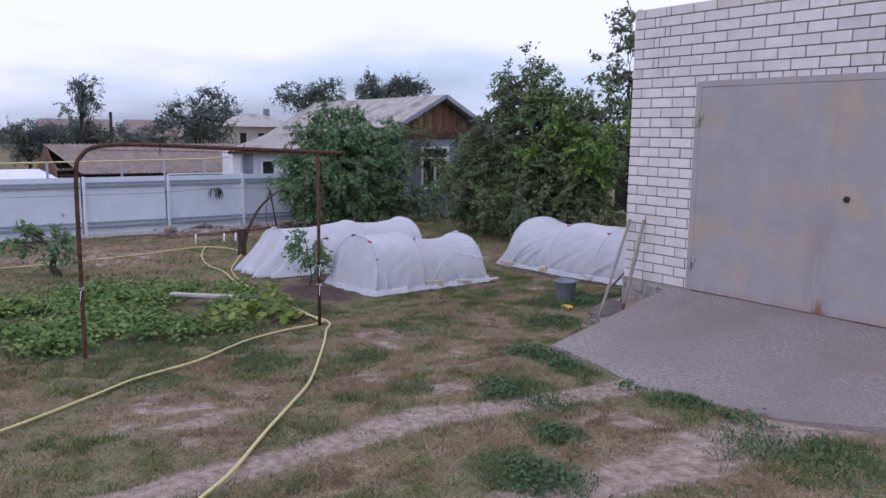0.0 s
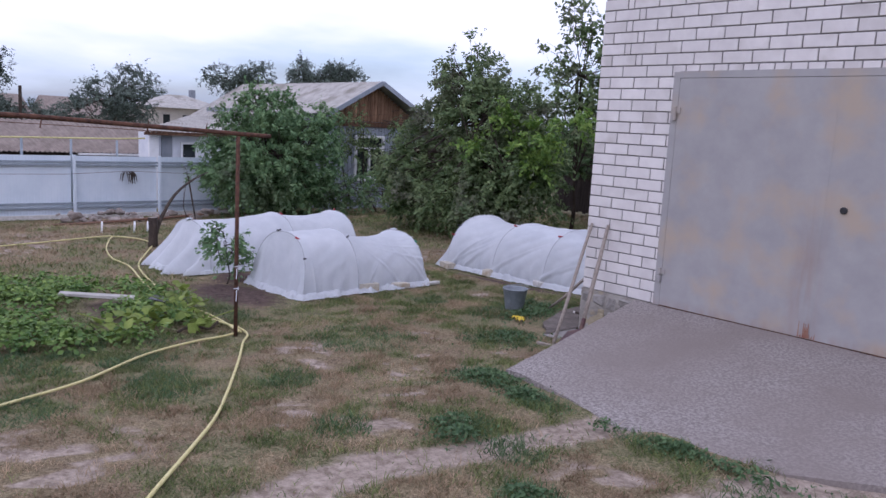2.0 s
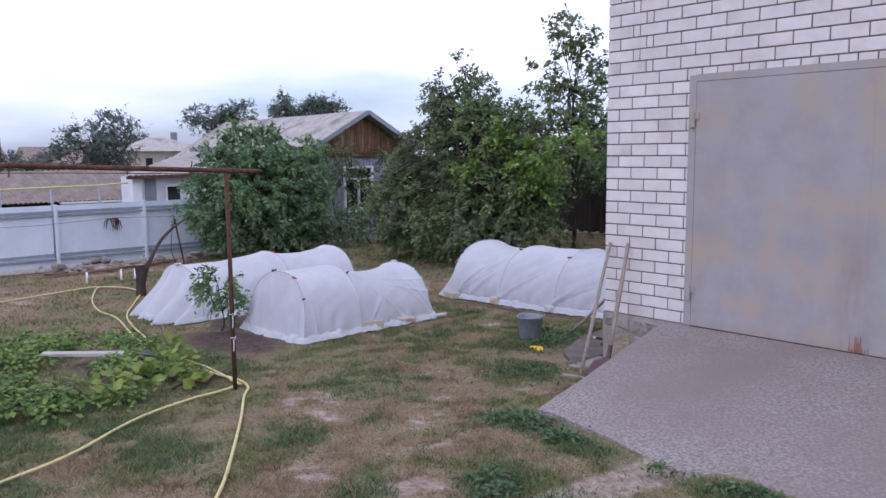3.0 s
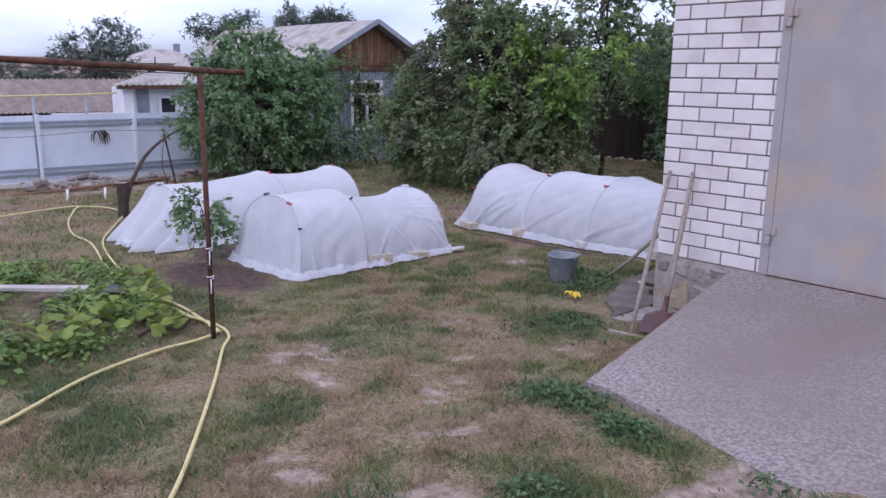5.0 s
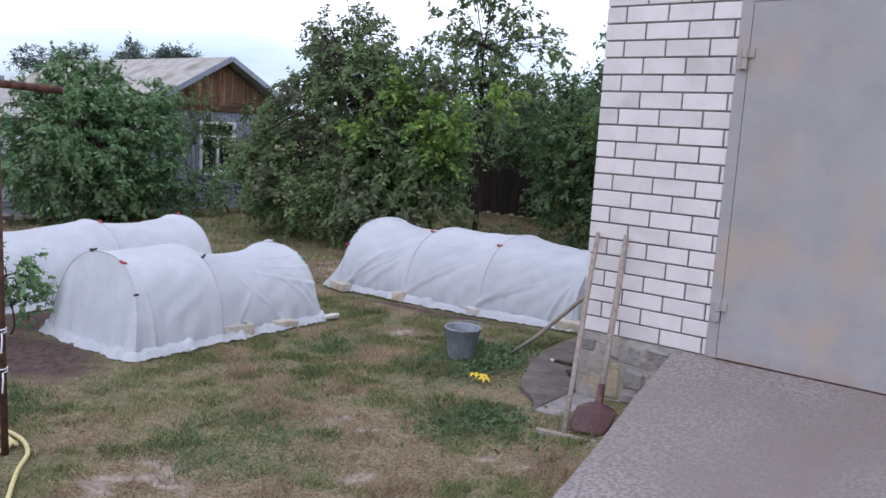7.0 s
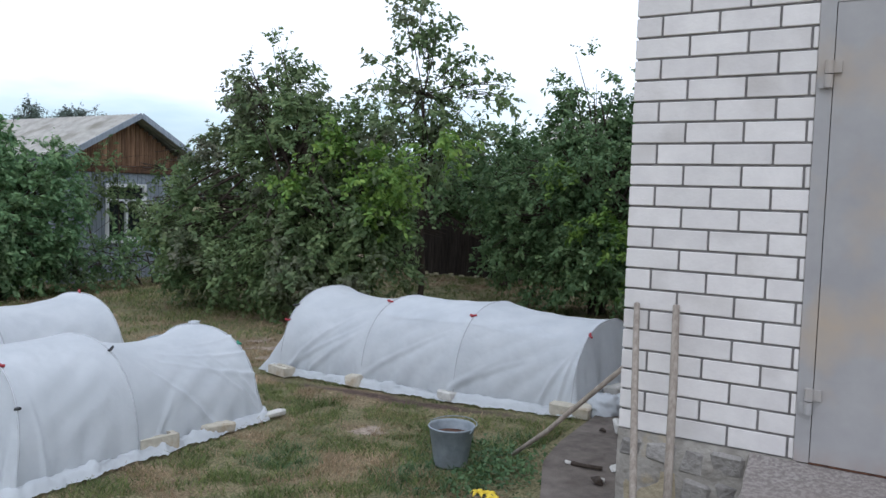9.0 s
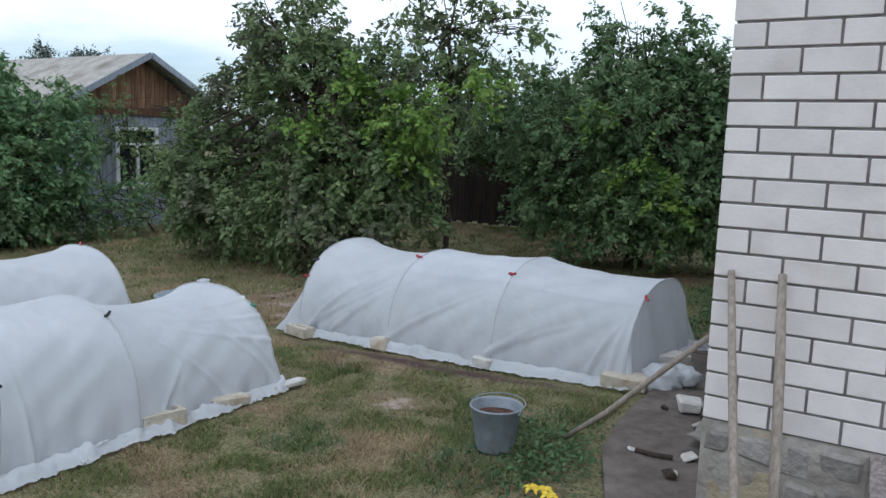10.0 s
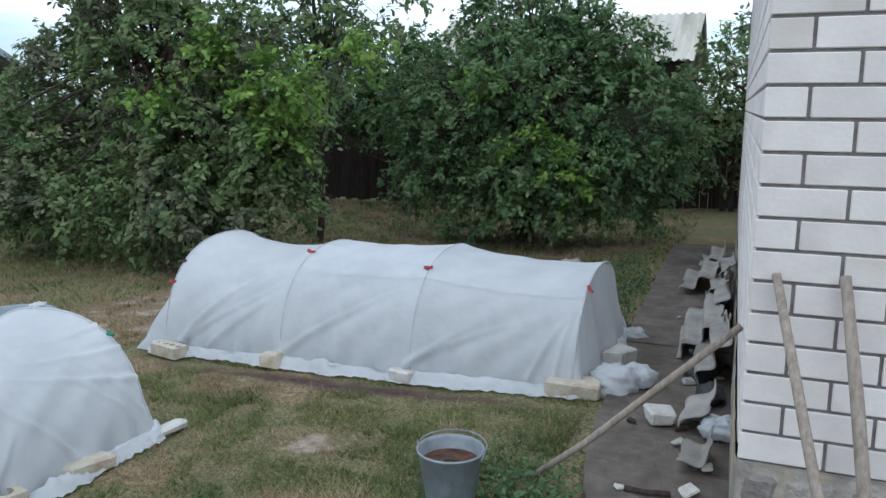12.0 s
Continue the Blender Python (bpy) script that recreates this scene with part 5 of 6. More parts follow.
tree("creeper", "thin climbing branches over the house gable", (-12.7, 6.2, gzf(-12.7)),
     [(-12.8, 6.0, 2.0, 0.25, 0.5, 0.45), (-12.75, 7.9, 1.9, 0.3, 0.6, 0.35), (-12.8, 6.3, 1.2, 0.25, 0.35, 0.6), (-12.8, 7.9, 1.0, 0.3, 0.35, 0.7), (-12.6, 6.55, 1.3, 0.25, 0.3, 0.5), (-12.7, 8.3, 2.2, 0.3, 0.4, 0.3)],
     150, 22, 0.095, M_LEAF, 171, 0.025, 3, None, 0.14, 2, 0.0, "climber", hollow=0.2)
tree("small_shrub", "small stubby shrub with a thick cut trunk", (-6.8, -4.38, gzf(-6.8)),
     [(-7.0, -4.35, 0.27, 0.28, 0.3, 0.26), (-7.3, -4.8, 0.38, 0.32, 0.34, 0.2)],
     64, 22, 0.08, M_LEAFB, 181, 0.085, 4, None, 0.1, 1, 0.1, "shrub")
tree("seedling", "young leafy fruit seedling on dark soil", (-4.1, -1.78, gzf(-4.1)),
     [(-4.0, -1.8, 0.44, 0.24, 0.34, 0.24), (-4.0, -1.62, 0.22, 0.1, 0.12, 0.2)],
     78, 15, 0.074, M_LEAFB, 191, 0.012, 3, None, 0.075, 1, 0.04, "sapling", hollow=0.1)
tree("seedling", "small leafy seedling in the grass behind the tunnel", (-3.56, 6.53, gzf(-3.56)),
     [(-3.56, 6.53, 0.16, 0.16, 0.16, 0.12)], 16, 14, 0.08, M_LEAFB, 197, 0.008, 2, None, 0.06, 1, 0.02, "sapling", hollow=0.1)
tree("thin_sapling", "thin young plant by the fence", (-10.8, 0.7, gzf(-10.8)),
     [(-10.8, 0.7, 0.75, 0.12, 0.12, 0.3)], 10, 10, 0.07, M_LEAFB, 195, 0.012, 2, None, 0.06, 1, 0.1, "sapling", hollow=0.1)

# cut stump with a bent dead branch
stump = thing("tree_stump", "dark cut tree stump with a long bent branch", "stump", (-7.4, -1.34, gzf(-7.4)))
part("trunk", Geo().tube([(0, 0, -0.1), (0.01, 0, 0.1), (-0.005, 0.01, 0.3), (0, 0, 0.47)], [0.085, 0.072, 0.068, 0.074], 14), M_BARK, stump, smooth=True)
part("cut_face", Geo().lathe([(0.0, 0.474), (0.066, 0.474)], 14), M_WOOD, stump, fix=False)
part("branch", Geo().tube(smooth_path([(0.02, 0.04, 0.22), (-0.06, 0.16, 0.46), (-0.2, 0.42, 0.78), (-0.42, 0.8, 1.0), (-0.75, 1.25, 1.12)], 5), [0.036 - 0.0013 * i for i in range(21)], 8), M_BARK, stump, smooth=True)
spade = thing("garden_fork", "garden spade standing in the soil by the stump", "spade", (-9.6, 0.35, gzf(-9.6)))
part("handle", Geo().tube([(0, 0, 0.1), (-0.1, -0.12, 1.0)], 0.016, 8), M_BARK, spade)
part("blade", Geo().cbox((0.16, 0.02, 0.2), 0.006, pose(0.01, 0.0, 0.08, 8)), M_RUST, spade)


# ---- strawberry bed ----
def bed_leaves():
    rng = np.random.default_rng(7)
    pts = []
    while len(pts) < 560:
        x, y = rng.uniform(-5.6, -1.9), rng.uniform(-6.4, -2.6)
        e = math.hypot((x + 3.5) / 1.75, (y + 4.35) / 1.65)
        if e < 1.05 and not (-4.0 < x < -3.25 and -3.75 < y < -3.0) and vnoise(x * 1.6, y * 1.6, 77, 2) > 0.42:
            pts.append((x, y))
    pts = np.array(pts)
    n = 22
    c = np.repeat(pts, n, 0)
    off = rng.normal(size=(len(c), 2)) * 0.085
    r = np.hypot(off[:, 0], off[:, 1])
    z = gz(c[:, 0]) + np.clip(0.17 - r * 0.6, 0.03, 0.2) * rng.uniform(0.6, 1.15, len(c))
    p = np.column_stack([c + off, z])
    nr = np.column_stack([off * 3.5, np.ones(len(c))]) + rng.normal(size=(len(c), 3)) * 0.3
    return leaf_cloud("strawberry_leaves", p, nr, 0.054, M_STRAW, 8, 0.8, 0.35, 0.1)


bed = tagged(new("strawberry_plants", bed_leaves()), "bed of low bright green strawberry plants", "plants", kind="stuff")


def vine_leaf(size):
    """A lobed leaf, dished, with a pleat along its middle."""
    geo = Geo()
    n = 14
    ring = []
    for i in range(n):
        a = math.pi / 2 + 2 * math.pi * i / n
        r = size * (0.42 + 0.16 * math.cos(5 * (a - math.pi / 2)) ** 2 - (0.28 if i == n // 2 else 0))
        ring.append((r * math.cos(a), r * math.sin(a), -0.22 * r * r / size + 0.10 * abs(r * math.cos(a)) + (0.02 * size if i % 2 else 0)))
    geo.add([(0, -0.06 * size, 0)] + ring, [(0, 1 + i, 1 + (i + 1) % n) for i in range(n)])
    return geo


vine = thing("squash_vine", "yellow-green squash vine with broad lobed leaves", "vine", (-2.2, -3.3, gzf(-2.2)))
vm = [vine_leaf(s).mesh("vine_leaf", M_VINE, True) for s in (0.085, 0.115, 0.07)]
rv = random.Random(12)
vine_spots = [(-0.35, 0.35, 0.35, 0.22), (0.05, -0.45, 0.35, 0.25), (-0.8, 0.55, 0.3, 0.12), (0.15, 0.3, 0.12, 0.12), (-0.2, -0.05, 0.3, 0.2)]
for i in range(120):
    cx, cy, rx, ry = vine_spots[i % 5]
    a, q = rv.uniform(0, 6.28), math.sqrt(rv.random())
    x, y = cx + rx * q * math.cos(a), cy + ry * q * math.sin(a)
    z = rv.uniform(0.05, 0.30) * (1 - 0.4 * q)
    o = part("leaf", vm[i % 3], M_VINE, vine, m=pose(x, y, z, rv.uniform(10, 55), rv.uniform(-30, 30), rv.uniform(0, 360)))
for i in range(14):
    cx, cy, rx, ry = vine_spots[i % 5]
    part("stem", Geo().tube([(cx + rv.uniform(-.1, .1), cy + rv.uniform(-.1, .1), -0.02), (cx + rv.uniform(-.2, .2), cy + rv.uniform(-.2, .2), 0.14), (cx + rv.uniform(-.3, .3), cy + rv.uniform(-.3, .3), 0.24)], 0.005, 5), M_VINE, vine)
solo("old_board", Geo().cbox((0.72, 0.09, 0.03), 0.006, None, 0.006, 4), M_SLATE, "pale weathered board lying in the plant bed", "board", m=pose(-3.55, -3.42, gzf(-3.5) + 0.12, 3, 4, 62))
solo("black_sheet", Geo().cbox((0.42, 0.16, 0.012), 0.003, None, 0.008, 4), M_BLACK, "strip of black plastic by the bed", "plastic sheet", m=pose(-3.1, -2.95, gzf(-3.1) + 0.12, 12, 8, 150))
for i, (x, y, r) in enumerate(((-2.45, -3.95, 20), (-2.0, -3.05, 70), (-2.7, -3.2, -30))):
    solo("dry_branch", Geo().tube(smooth_path([(-0.16, 0, 0.02), (-0.03, 0.02, 0.07), (0.12, -0.02, 0.05), (0.2, 0.03, 0.10)], 4), 0.012, 6), M_BARK, "dark dry branch on the ground", "branch", "dry branches by the bed", m=pose(x, y, gzf(x), 0, 0, r))


# ---- far fence with pipe ----
FX = -13.2
fence = thing("metal_fence", "pale blue-grey profiled steel fence with rails", "fence")
FY0, FY1, FB, FT, STEP = -15.58, 3.3, -0.42, 0.94, 1.85
yy, idx = FY0, 0


def sheet_geo(w, h):
    """Profiled sheet: shallow trapezoid ribs."""
    geo = Geo()
    prof, y = [], 0.0
    while y < w - 1e-6:
        for dy, d in ((0, 0), (0.075, 0), (0.085, 0.002), (0.11, 0.002), (0.12, 0)):
            if y + dy <= w:
                prof.append((d, y + dy))
        y += 0.12
    v = [(d, q, 0) for d, q in prof] + [(d, q, h) for d, q in prof]
    n = len(prof)
    return geo.add(v, [(i, i + 1, n + i + 1, n + i) for i in range(n - 1)])


sheet = sheet_geo(STEP - 0.004, FT - FB).mesh("sheet", M_FENCE)
post = Geo().cbox((0.06, 0.06, 1.5), 0.006).mesh("fence_post", M_FENCE)
rail = Geo().cbox((0.03, STEP - 0.07, 0.045), 0.004).mesh("rail", M_FRAIL)
while yy < FY1:
    part("sheet", sheet, M_FENCE, fence, m=pose(FX - 0.05, yy, FB))
    part("post", post, M_FENCE, fence, m=pose(FX + 0.02, yy, FT - 0.73))
    for z in (FT - 0.13, FT - 0.20, -0.08, -0.17):
        part("rail", rail, M_FRAIL, fence, m=pose(FX, yy + STEP / 2, z))
    yy += STEP
for i in range(10):
    part("base_board", Geo().cbox((0.03, 1.8, 0.1), 0.006, pose(FX + 0.06, FY0 + STEP / 2 + i * STEP, FB + 0.06, 0, 0, 0.4 * (i % 3 - 1))), M_WBLOCK, fence)
dry = Geo()
rr = random.Random(5)
for i in range(18):
    a = rr.uniform(0, 6.28)
    x = rr.uniform(-0.12, 0.12)
    dry.tube([(0.0, x, 0.0), (0.02, x + 0.06 * math.cos(a), -0.08), (0.02, x + 0.09 * math.cos(a), -0.2 - 0.1 * rr.random())], [0.006, 0.012, 0.004], 4)
solo("dry_bouquet", dry, M_BARK, "dried bunch of plants hanging on the fence", "dried plants", m=pose(FX + 0.06, 0.35, 0.62))
solo("fence_wire", Geo().tube([(FX + 0.06, FY0, 0.58), (FX + 0.06, -1.0, 0.55), (FX + 0.06, 0.35, 0.62), (FX + 0.06, 3.2, 0.52)], 0.004, 5), M_RUST, "thin wire stretched along the fence", "wire")
pipe = thing("gas_pipe", "thin yellow gas pipe on short posts behind the fence", "pipe")
part("pipe", Geo().tube([(-14.0, -16, 1.18), (-14.0, -4.1, 1.24), (-14.0, 0.4, 1.30), (-14.0, 1.05, 1.33)], 0.018, 8), M_HOSE, pipe, smooth=True)
for y in (-11, -8, -5.5, -3.2, -1.6, -0.6, 0.4):
    part("support", Geo().tube([(-14.0, y, -0.3), (-14.0, y, 1.26)], 0.028, 8), M_FRAIL, pipe, smooth=True)

# rubble along the fence
rr = random.Random(9)
for i in range(46):
    x, y = -12.6 + rr.uniform(-0.3, 0.9), rr.uniform(-1.3, 2.6)
    s = rr.uniform(0.10, 0.26)
    solo("rubble_stone", Geo().cbox((s, s * rr.uniform(0.5, 0.9), s * rr.uniform(0.35, 0.6)), s * 0.12, None, s * 0.1, i), M_STONE, "grey-brown broken stone by the fence", "stone", "rubble heap by the fence", m=pose(x, y, gzf(x) + s * 0.18 + (0.12 if i % 3 == 0 else 0), rr.uniform(-15, 15), rr.uniform(-15, 15), rr.uniform(0, 180)))
for i, y in enumerate((-0.9, -0.2, 0.9)):
    solo("old_plank", Geo().cbox((0.14, 1.5, 0.03), 0.005), M_BOARD, "old brown plank lying by the fence", "plank", "old planks by the fence", m=pose(-11.6 - 0.2 * i, y, gzf(-11.6) + 0.03, 2, 0, 8 * i - 5))
for i, (x, y) in enumerate(((-9.4, -0.9), (-9.3, -0.7), (-9.6, -1.4))):
    solo("white_peg", Geo().tube([(x, y, gzf(x) - 0.05), (x, y + 0.01, gzf(x) + 0.2)], 0.018, 8), M_FRAME, "short white plastic peg in the ground", "peg", "white pegs", smooth=True)
for i in range(7):
    solo("brick", Geo().cbox((0.25, 0.12, 0.065), 0.006, None, 0.003, i), M_STONE, "reddish old brick in a low stack", "brick", "low stack of bricks", m=pose(-8.3 + 0.03 * (i % 2), -6.1 + 0.27 * (i % 3), gzf(-8.3) + 0.035 + 0.07 * (i // 3), 0, 0, 85 + 5 * (i % 2)))
tub = thing("grey_tub", "dark grey plastic tub behind the tunnels", "tub", (-5.0, 1.45, gzf(-5)))
part("body", Geo().lathe([(0.0, 0.02), (0.2, 0.02), (0.26, 0.2), (0.28, 0.2), (0.28, 0.215), (0.25, 0.215), (0.19, 0.03), (0.0, 0.03)], 28), M_FRAIL, tub, smooth=True, fix=False)


# ---- house beyond the fence ----
house = thing("house", "low blue-grey wooden house with slate gable roof", "house")
HX, HY0, HY1, HYC, HZ = -13.3, 5.75, 8.75, 7.24, 2.2
wall = part("wall", Geo().box((HX - 7.6, HY0, -0.5), (HX - 0.12, HY1, HZ)), M_GREYP, house)
bw = 0.11
bmesh_board = Geo().cbox((0.025, bw - 0.008, 1.0), 0.004).mesh("board", M_BLUEW)
i = 0
yb = HY0 + bw / 2
WY0, WY1, WZ0, WZ1 = 6.66, 7.56, 0.46, 1.57
while yb < HY1:
    for z0, z1 in (((-0.5, HZ - 0.3),) if not (WY0 - 0.06 < yb < WY1 + 0.06) else ((-0.5, WZ0 - 0.05), (WZ1 + 0.05, HZ - 0.3))):
        o = part("board", bmesh_board, M_BLUEW, house, m=pose(HX - 0.1, yb, (z0 + z1) / 2) @ Matrix.Diagonal((1, 1, z1 - z0, 1)))
    yb += bw
part("belt_board", Geo().cbox((0.06, HY1 - HY0 + 0.1, 0.14), 0.01, pose(HX - 0.07, (HY0 + HY1) / 2, HZ - 0.28)), M_BOARD, house)
yb = HY0 + 0.06
gb = 0
while yb < HY1:
    top = 3.0 - abs(yb - HYC) * 0.62
    if top > HZ - 0.15:
        part("gable_board", Geo().cbox((0.025, 0.105, top - HZ + 0.2), 0.004, pose(HX - 0.09, yb, (top + HZ - 0.2) / 2)), M_GABLE, house)
    yb += 0.113
win = part("window", Geo().box((HX - 0.118, WY0, WZ0), (HX - 0.108, WY1, WZ1)), M_GLASS, house, "dark window with white frame")
for a, b in (((WY0 - 0.05, WZ0 - 0.05), (WY0 + 0.02, WZ1 + 0.05)), ((WY1 - 0.02, WZ0 - 0.05), (WY1 + 0.05, WZ1 + 0.05)), ((WY0 + 0.02, WZ1 - 0.02), (WY1 - 0.02, WZ1 + 0.05)), ((WY0 + 0.02, WZ0 - 0.05), (WY1 - 0.02, WZ0 + 0.02)), ((7.08, WZ0 + 0.02), (7.14, WZ1 - 0.32)), ((WY0 + 0.02, WZ1 - 0.32), (WY1 - 0.02, WZ1 - 0.27))):
    part("window_frame", Geo().box((HX - 0.106, a[0], a[1]), (HX - 0.05, b[0], b[1])), M_FRAME, win)
part("window_sill", Geo().box((HX - 0.13, WY0 - 0.07, WZ0 - 0.09), (HX + 0.01, WY1 + 0.07, WZ0 - 0.055)), M_FRAME, win)


def roof_plane(p00, p10, p01, p11, waves, amp=0.022, n=8):
    """A corrugated roof sheet between four corners; the waves run from eave (p0.) to ridge (p1.)."""
    A, B, C, D = [Vector(p) for p in (p00, p10, p01, p11)]

    def fn(u, v):
        p = A.lerp(C, u).lerp(B.lerp(D, u), v)
        return p + Vector((0, 0, amp * math.sin(u * waves * 2 * math.pi)))
    return Geo().grid(fn, waves * n, 2)


part("roof", roof_plane((HX + 0.25, HY0 - 0.25, 2.18), (HX + 0.25, HYC, 3.10), (-22.0, 5.55, 1.84), (-20.5, 6.9, 3.03), 62, n=6), M_SLATE, house, smooth=True)
part("roof", roof_plane((HX + 0.25, HY1 + 0.25, 2.18), (HX + 0.25, HYC, 3.10), (-22.0, 9.0, 1.9), (-20.5, 6.9, 3.03), 62, n=6), M_SLATE, house, smooth=True)
part("hip", roof_plane((-22.0, 5.55, 1.84), (-20.5, 6.87, 3.03), (-22.0, 9.0, 1.9), (-20.5, 6.93, 3.03), 20, n=6), M_SLATE, house, smooth=True)
for s in (-1, 1):
    e = Vector((HX + 0.27, HYC + s * (HYC - HY0 + 0.25), 2.13))
    p = Vector((HX + 0.27, HYC, 3.07))
    d = (p - e)
    mt = Matrix.Translation((e + p) / 2) @ pose(0, 0, 0, s * -math.degrees(math.atan2(d.z, abs(d.y))))
    part("bargeboard", Geo().cbox((0.03, d.length, 0.12), 0.006, mt), M_BLUEW, house)

# lower annexe with its own slate roof
annex = thing("annexe", "whitewashed lean-to annexe with slate roof", "annexe")
AX = -15.0
part("wall", Geo().box((AX - 1.3, 1.75, -0.5), (AX - 0.12, 5.6, 1.42)), M_WHITEW, annex)
part("grey_panel", Geo().cbox((0.03, 0.28, 1.9), 0.006, pose(AX - 0.1, 2.02, 0.45)), M_GREYP, annex)
part("corner_post", Geo().cbox((0.1, 0.24, 2.0), 0.01, pose(AX - 0.06, 1.66, 0.45)), M_FRAME, annex)
aw = part("window", Geo().box((AX - 0.12, 2.42, 0.75), (AX - 0.1, 2.78, 1.18)), M_GLASS, annex)
part("window_frame", Geo().box((AX - 0.1, 2.37, 0.7), (AX - 0.06, 2.43, 1.23)).box((AX - 0.1, 2.77, 0.7), (AX - 0.06, 2.83, 1.23)).box((AX - 0.1, 2.43, 1.17), (AX - 0.06, 2.77, 1.23)).box((AX - 0.1, 2.43, 0.7), (AX - 0.06, 2.77, 0.76)), M_FRAME, aw)
part("roof", roof_plane((AX + 0.2, 1.24, 1.47), (AX - 3.4, 4.0, 1.88), (AX + 0.2, 5.6, 1.55), (AX - 3.4, 6.4, 1.96), 30, n=6), M_SLATE, annex, smooth=True)

part("fascia", Geo().cbox((0.03, 4.2, 0.09), 0.006, pose(AX + 0.14, 3.45, 1.43)), M_BOARD, annex)

# sheds behind the fence
shed = thing("slate_shed", "long low shed with brown slate roof behind the fence", "shed")
part("wall", Geo().box((-25.6, -1.6, -0.8), (-22.2, 6.4, 0.5)), M_DARKW, shed)
part("roof", roof_plane((-21.9, -0.8, 0.55), (-23.7, -1.6, 1.48), (-21.9, 6.6, 0.55), (-23.7, 6.6, 1.52), 52, n=5), M_SLATEB, shed, smooth=True)
part("roof", roof_plane((-25.8, -0.8, 0.55), (-23.7, -1.6, 1.48), (-25.8, 6.6, 0.55), (-23.7, 6.6, 1.52), 52, n=5), M_SLATEB, shed, smooth=True)
part("gable", Geo().add([(-22.0, -1.55, 0.5), (-25.7, -1.55, 0.5), (-23.7, -1.55, 1.45), (-22.0, -1.5, 0.5), (-25.7, -1.5, 0.5), (-23.7, -1.5, 1.45)], [(0, 1, 2), (3, 5, 4), (0, 2, 5, 3), (1, 4, 5, 2), (0, 3, 4, 1)]), M_BOARD, shed)
part("white_eave", Geo().cbox((0.04, 3.4, 0.06), 0.006, pose(-21.85, 3.6, 0.5)), M_FRAME, shed)
lowroof = thing("flat_roof_shed", "small shed with pale flat roof beyond the fence", "shed")
part("body", Geo().box((-17.8, -9.5, -0.6), (-15.2, -3.0, 0.78)), M_GREYP, lowroof)
part("roof", Geo().cbox((3.0, 7.0, 0.06), 0.01, pose(-16.5, -6.2, 0.83, 0, 2.5, 0)), M_WHITEW, lowroof)

# shed over the back fence
bshed = thing("back_shed", "grey shed with slate roof behind the apple tree", "shed")
part("wall", Geo().box((-6.6, 13.2, -0.3), (-1.45, 16.5, 2.5)), M_DARKW, bshed)
part("roof", roof_plane((-6.9, 12.9, 2.5), (-6.6, 14.4, 3.5), (-1.25, 12.9, 2.5), (-1.2, 14.4, 3.5), 36, n=6), M_PALESL, bshed, smooth=True)
part("roof", roof_plane((-6.9, 16.8, 2.5), (-6.6, 14.4, 3.5), (-1.25, 16.8, 2.5), (-1.2, 14.4, 3.5), 36, n=6), M_PALESL, bshed, smooth=True)

# dark board fence at the back
bfence = thing("board_fence", "dark weathered board fence at the back of the garden", "fence")
db = Geo().cbox((0.125, 0.025, 1.6), 0.004).mesh("board", M_DARKW)
for i in range(94):
    part("board", db, M_DARKW, bfence, m=pose(-9.6 + i * 0.1275, 10.8, 0.68 + 0.03 * ((i * 7) % 5 - 2) / 2, 0, 0.15 * ((i * 3) % 5 - 2), 0))
for z in (0.3, 1.1):
    part("rail", Geo().cbox((11.9, 0.05, 0.08), 0.008, pose(-3.7, 10.85, z)), M_DARKW, bfence)


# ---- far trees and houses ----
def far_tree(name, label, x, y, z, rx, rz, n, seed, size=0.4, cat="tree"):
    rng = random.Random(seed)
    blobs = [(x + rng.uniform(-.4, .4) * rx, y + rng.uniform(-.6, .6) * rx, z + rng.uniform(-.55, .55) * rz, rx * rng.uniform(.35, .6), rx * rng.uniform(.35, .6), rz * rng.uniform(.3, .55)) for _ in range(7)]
    # leaf colour already carries the haze of distance
    return tree(name, label, (x, y, -1.2), blobs, n * 2, 50, size * 0.36, M_HAZYLEAF, seed, 0.12, 3, None, size * 0.85, 1, 0.3, cat, "far trees")


far_tree("far_tree", "airy birch standing far beyond the sheds", -50, 4.9, 3.9, 1.6, 1.7, 45, 301, 0.42)
far_tree("far_tree", "broad dark tree beyond the sheds", -45, 10.7, 2.4, 2.9, 2.4, 190, 302, 0.42)
far_tree("far_tree", "tree behind the far house", -50, 21.5, 4.6, 2.7, 1.4, 110, 303, 0.45)
far_tree("far_tree", "round dark tree behind the house roof", -42, 22.6, 4.8, 1.7, 1.2, 90, 304, 0.4)
far_tree("far_tree", "dark tree behind the house roof", -42, 25.2, 5.0, 1.6, 1.1, 80, 305, 0.4)
far_tree("far_tree", "dark low trees beyond the sheds", -60, 3.6, 1.0, 3.2, 1.6, 120, 306, 0.45)
far_tree("far_tree", "dark low trees beyond the sheds", -60, 8.6, 1.2, 2.2, 1.4, 90, 307, 0.45)
far_tree("far_tree", "dark low trees beyond the sheds", -58, 6.2, 1.0, 2.4, 1.5, 110, 312, 0.45)
far_tree("far_tree", "dark low trees beyond the sheds", -62, 12.8, 0.9, 2.4, 1.3, 90, 313, 0.45)
far_tree("far_tree", "dark low trees beyond the sheds", -64, 0.2, 0.9, 2.8, 1.5, 100, 314, 0.45)
far_tree("far_tree", "small tree beside the far house", -62, 20.6, 2.8, 1.8, 1.2, 60, 309, 0.45)
far_tree("far_tree", "dark trees beyond the back fence", -12.5, 18.0, 1.8, 2.4, 1.7, 200, 310, 0.3)
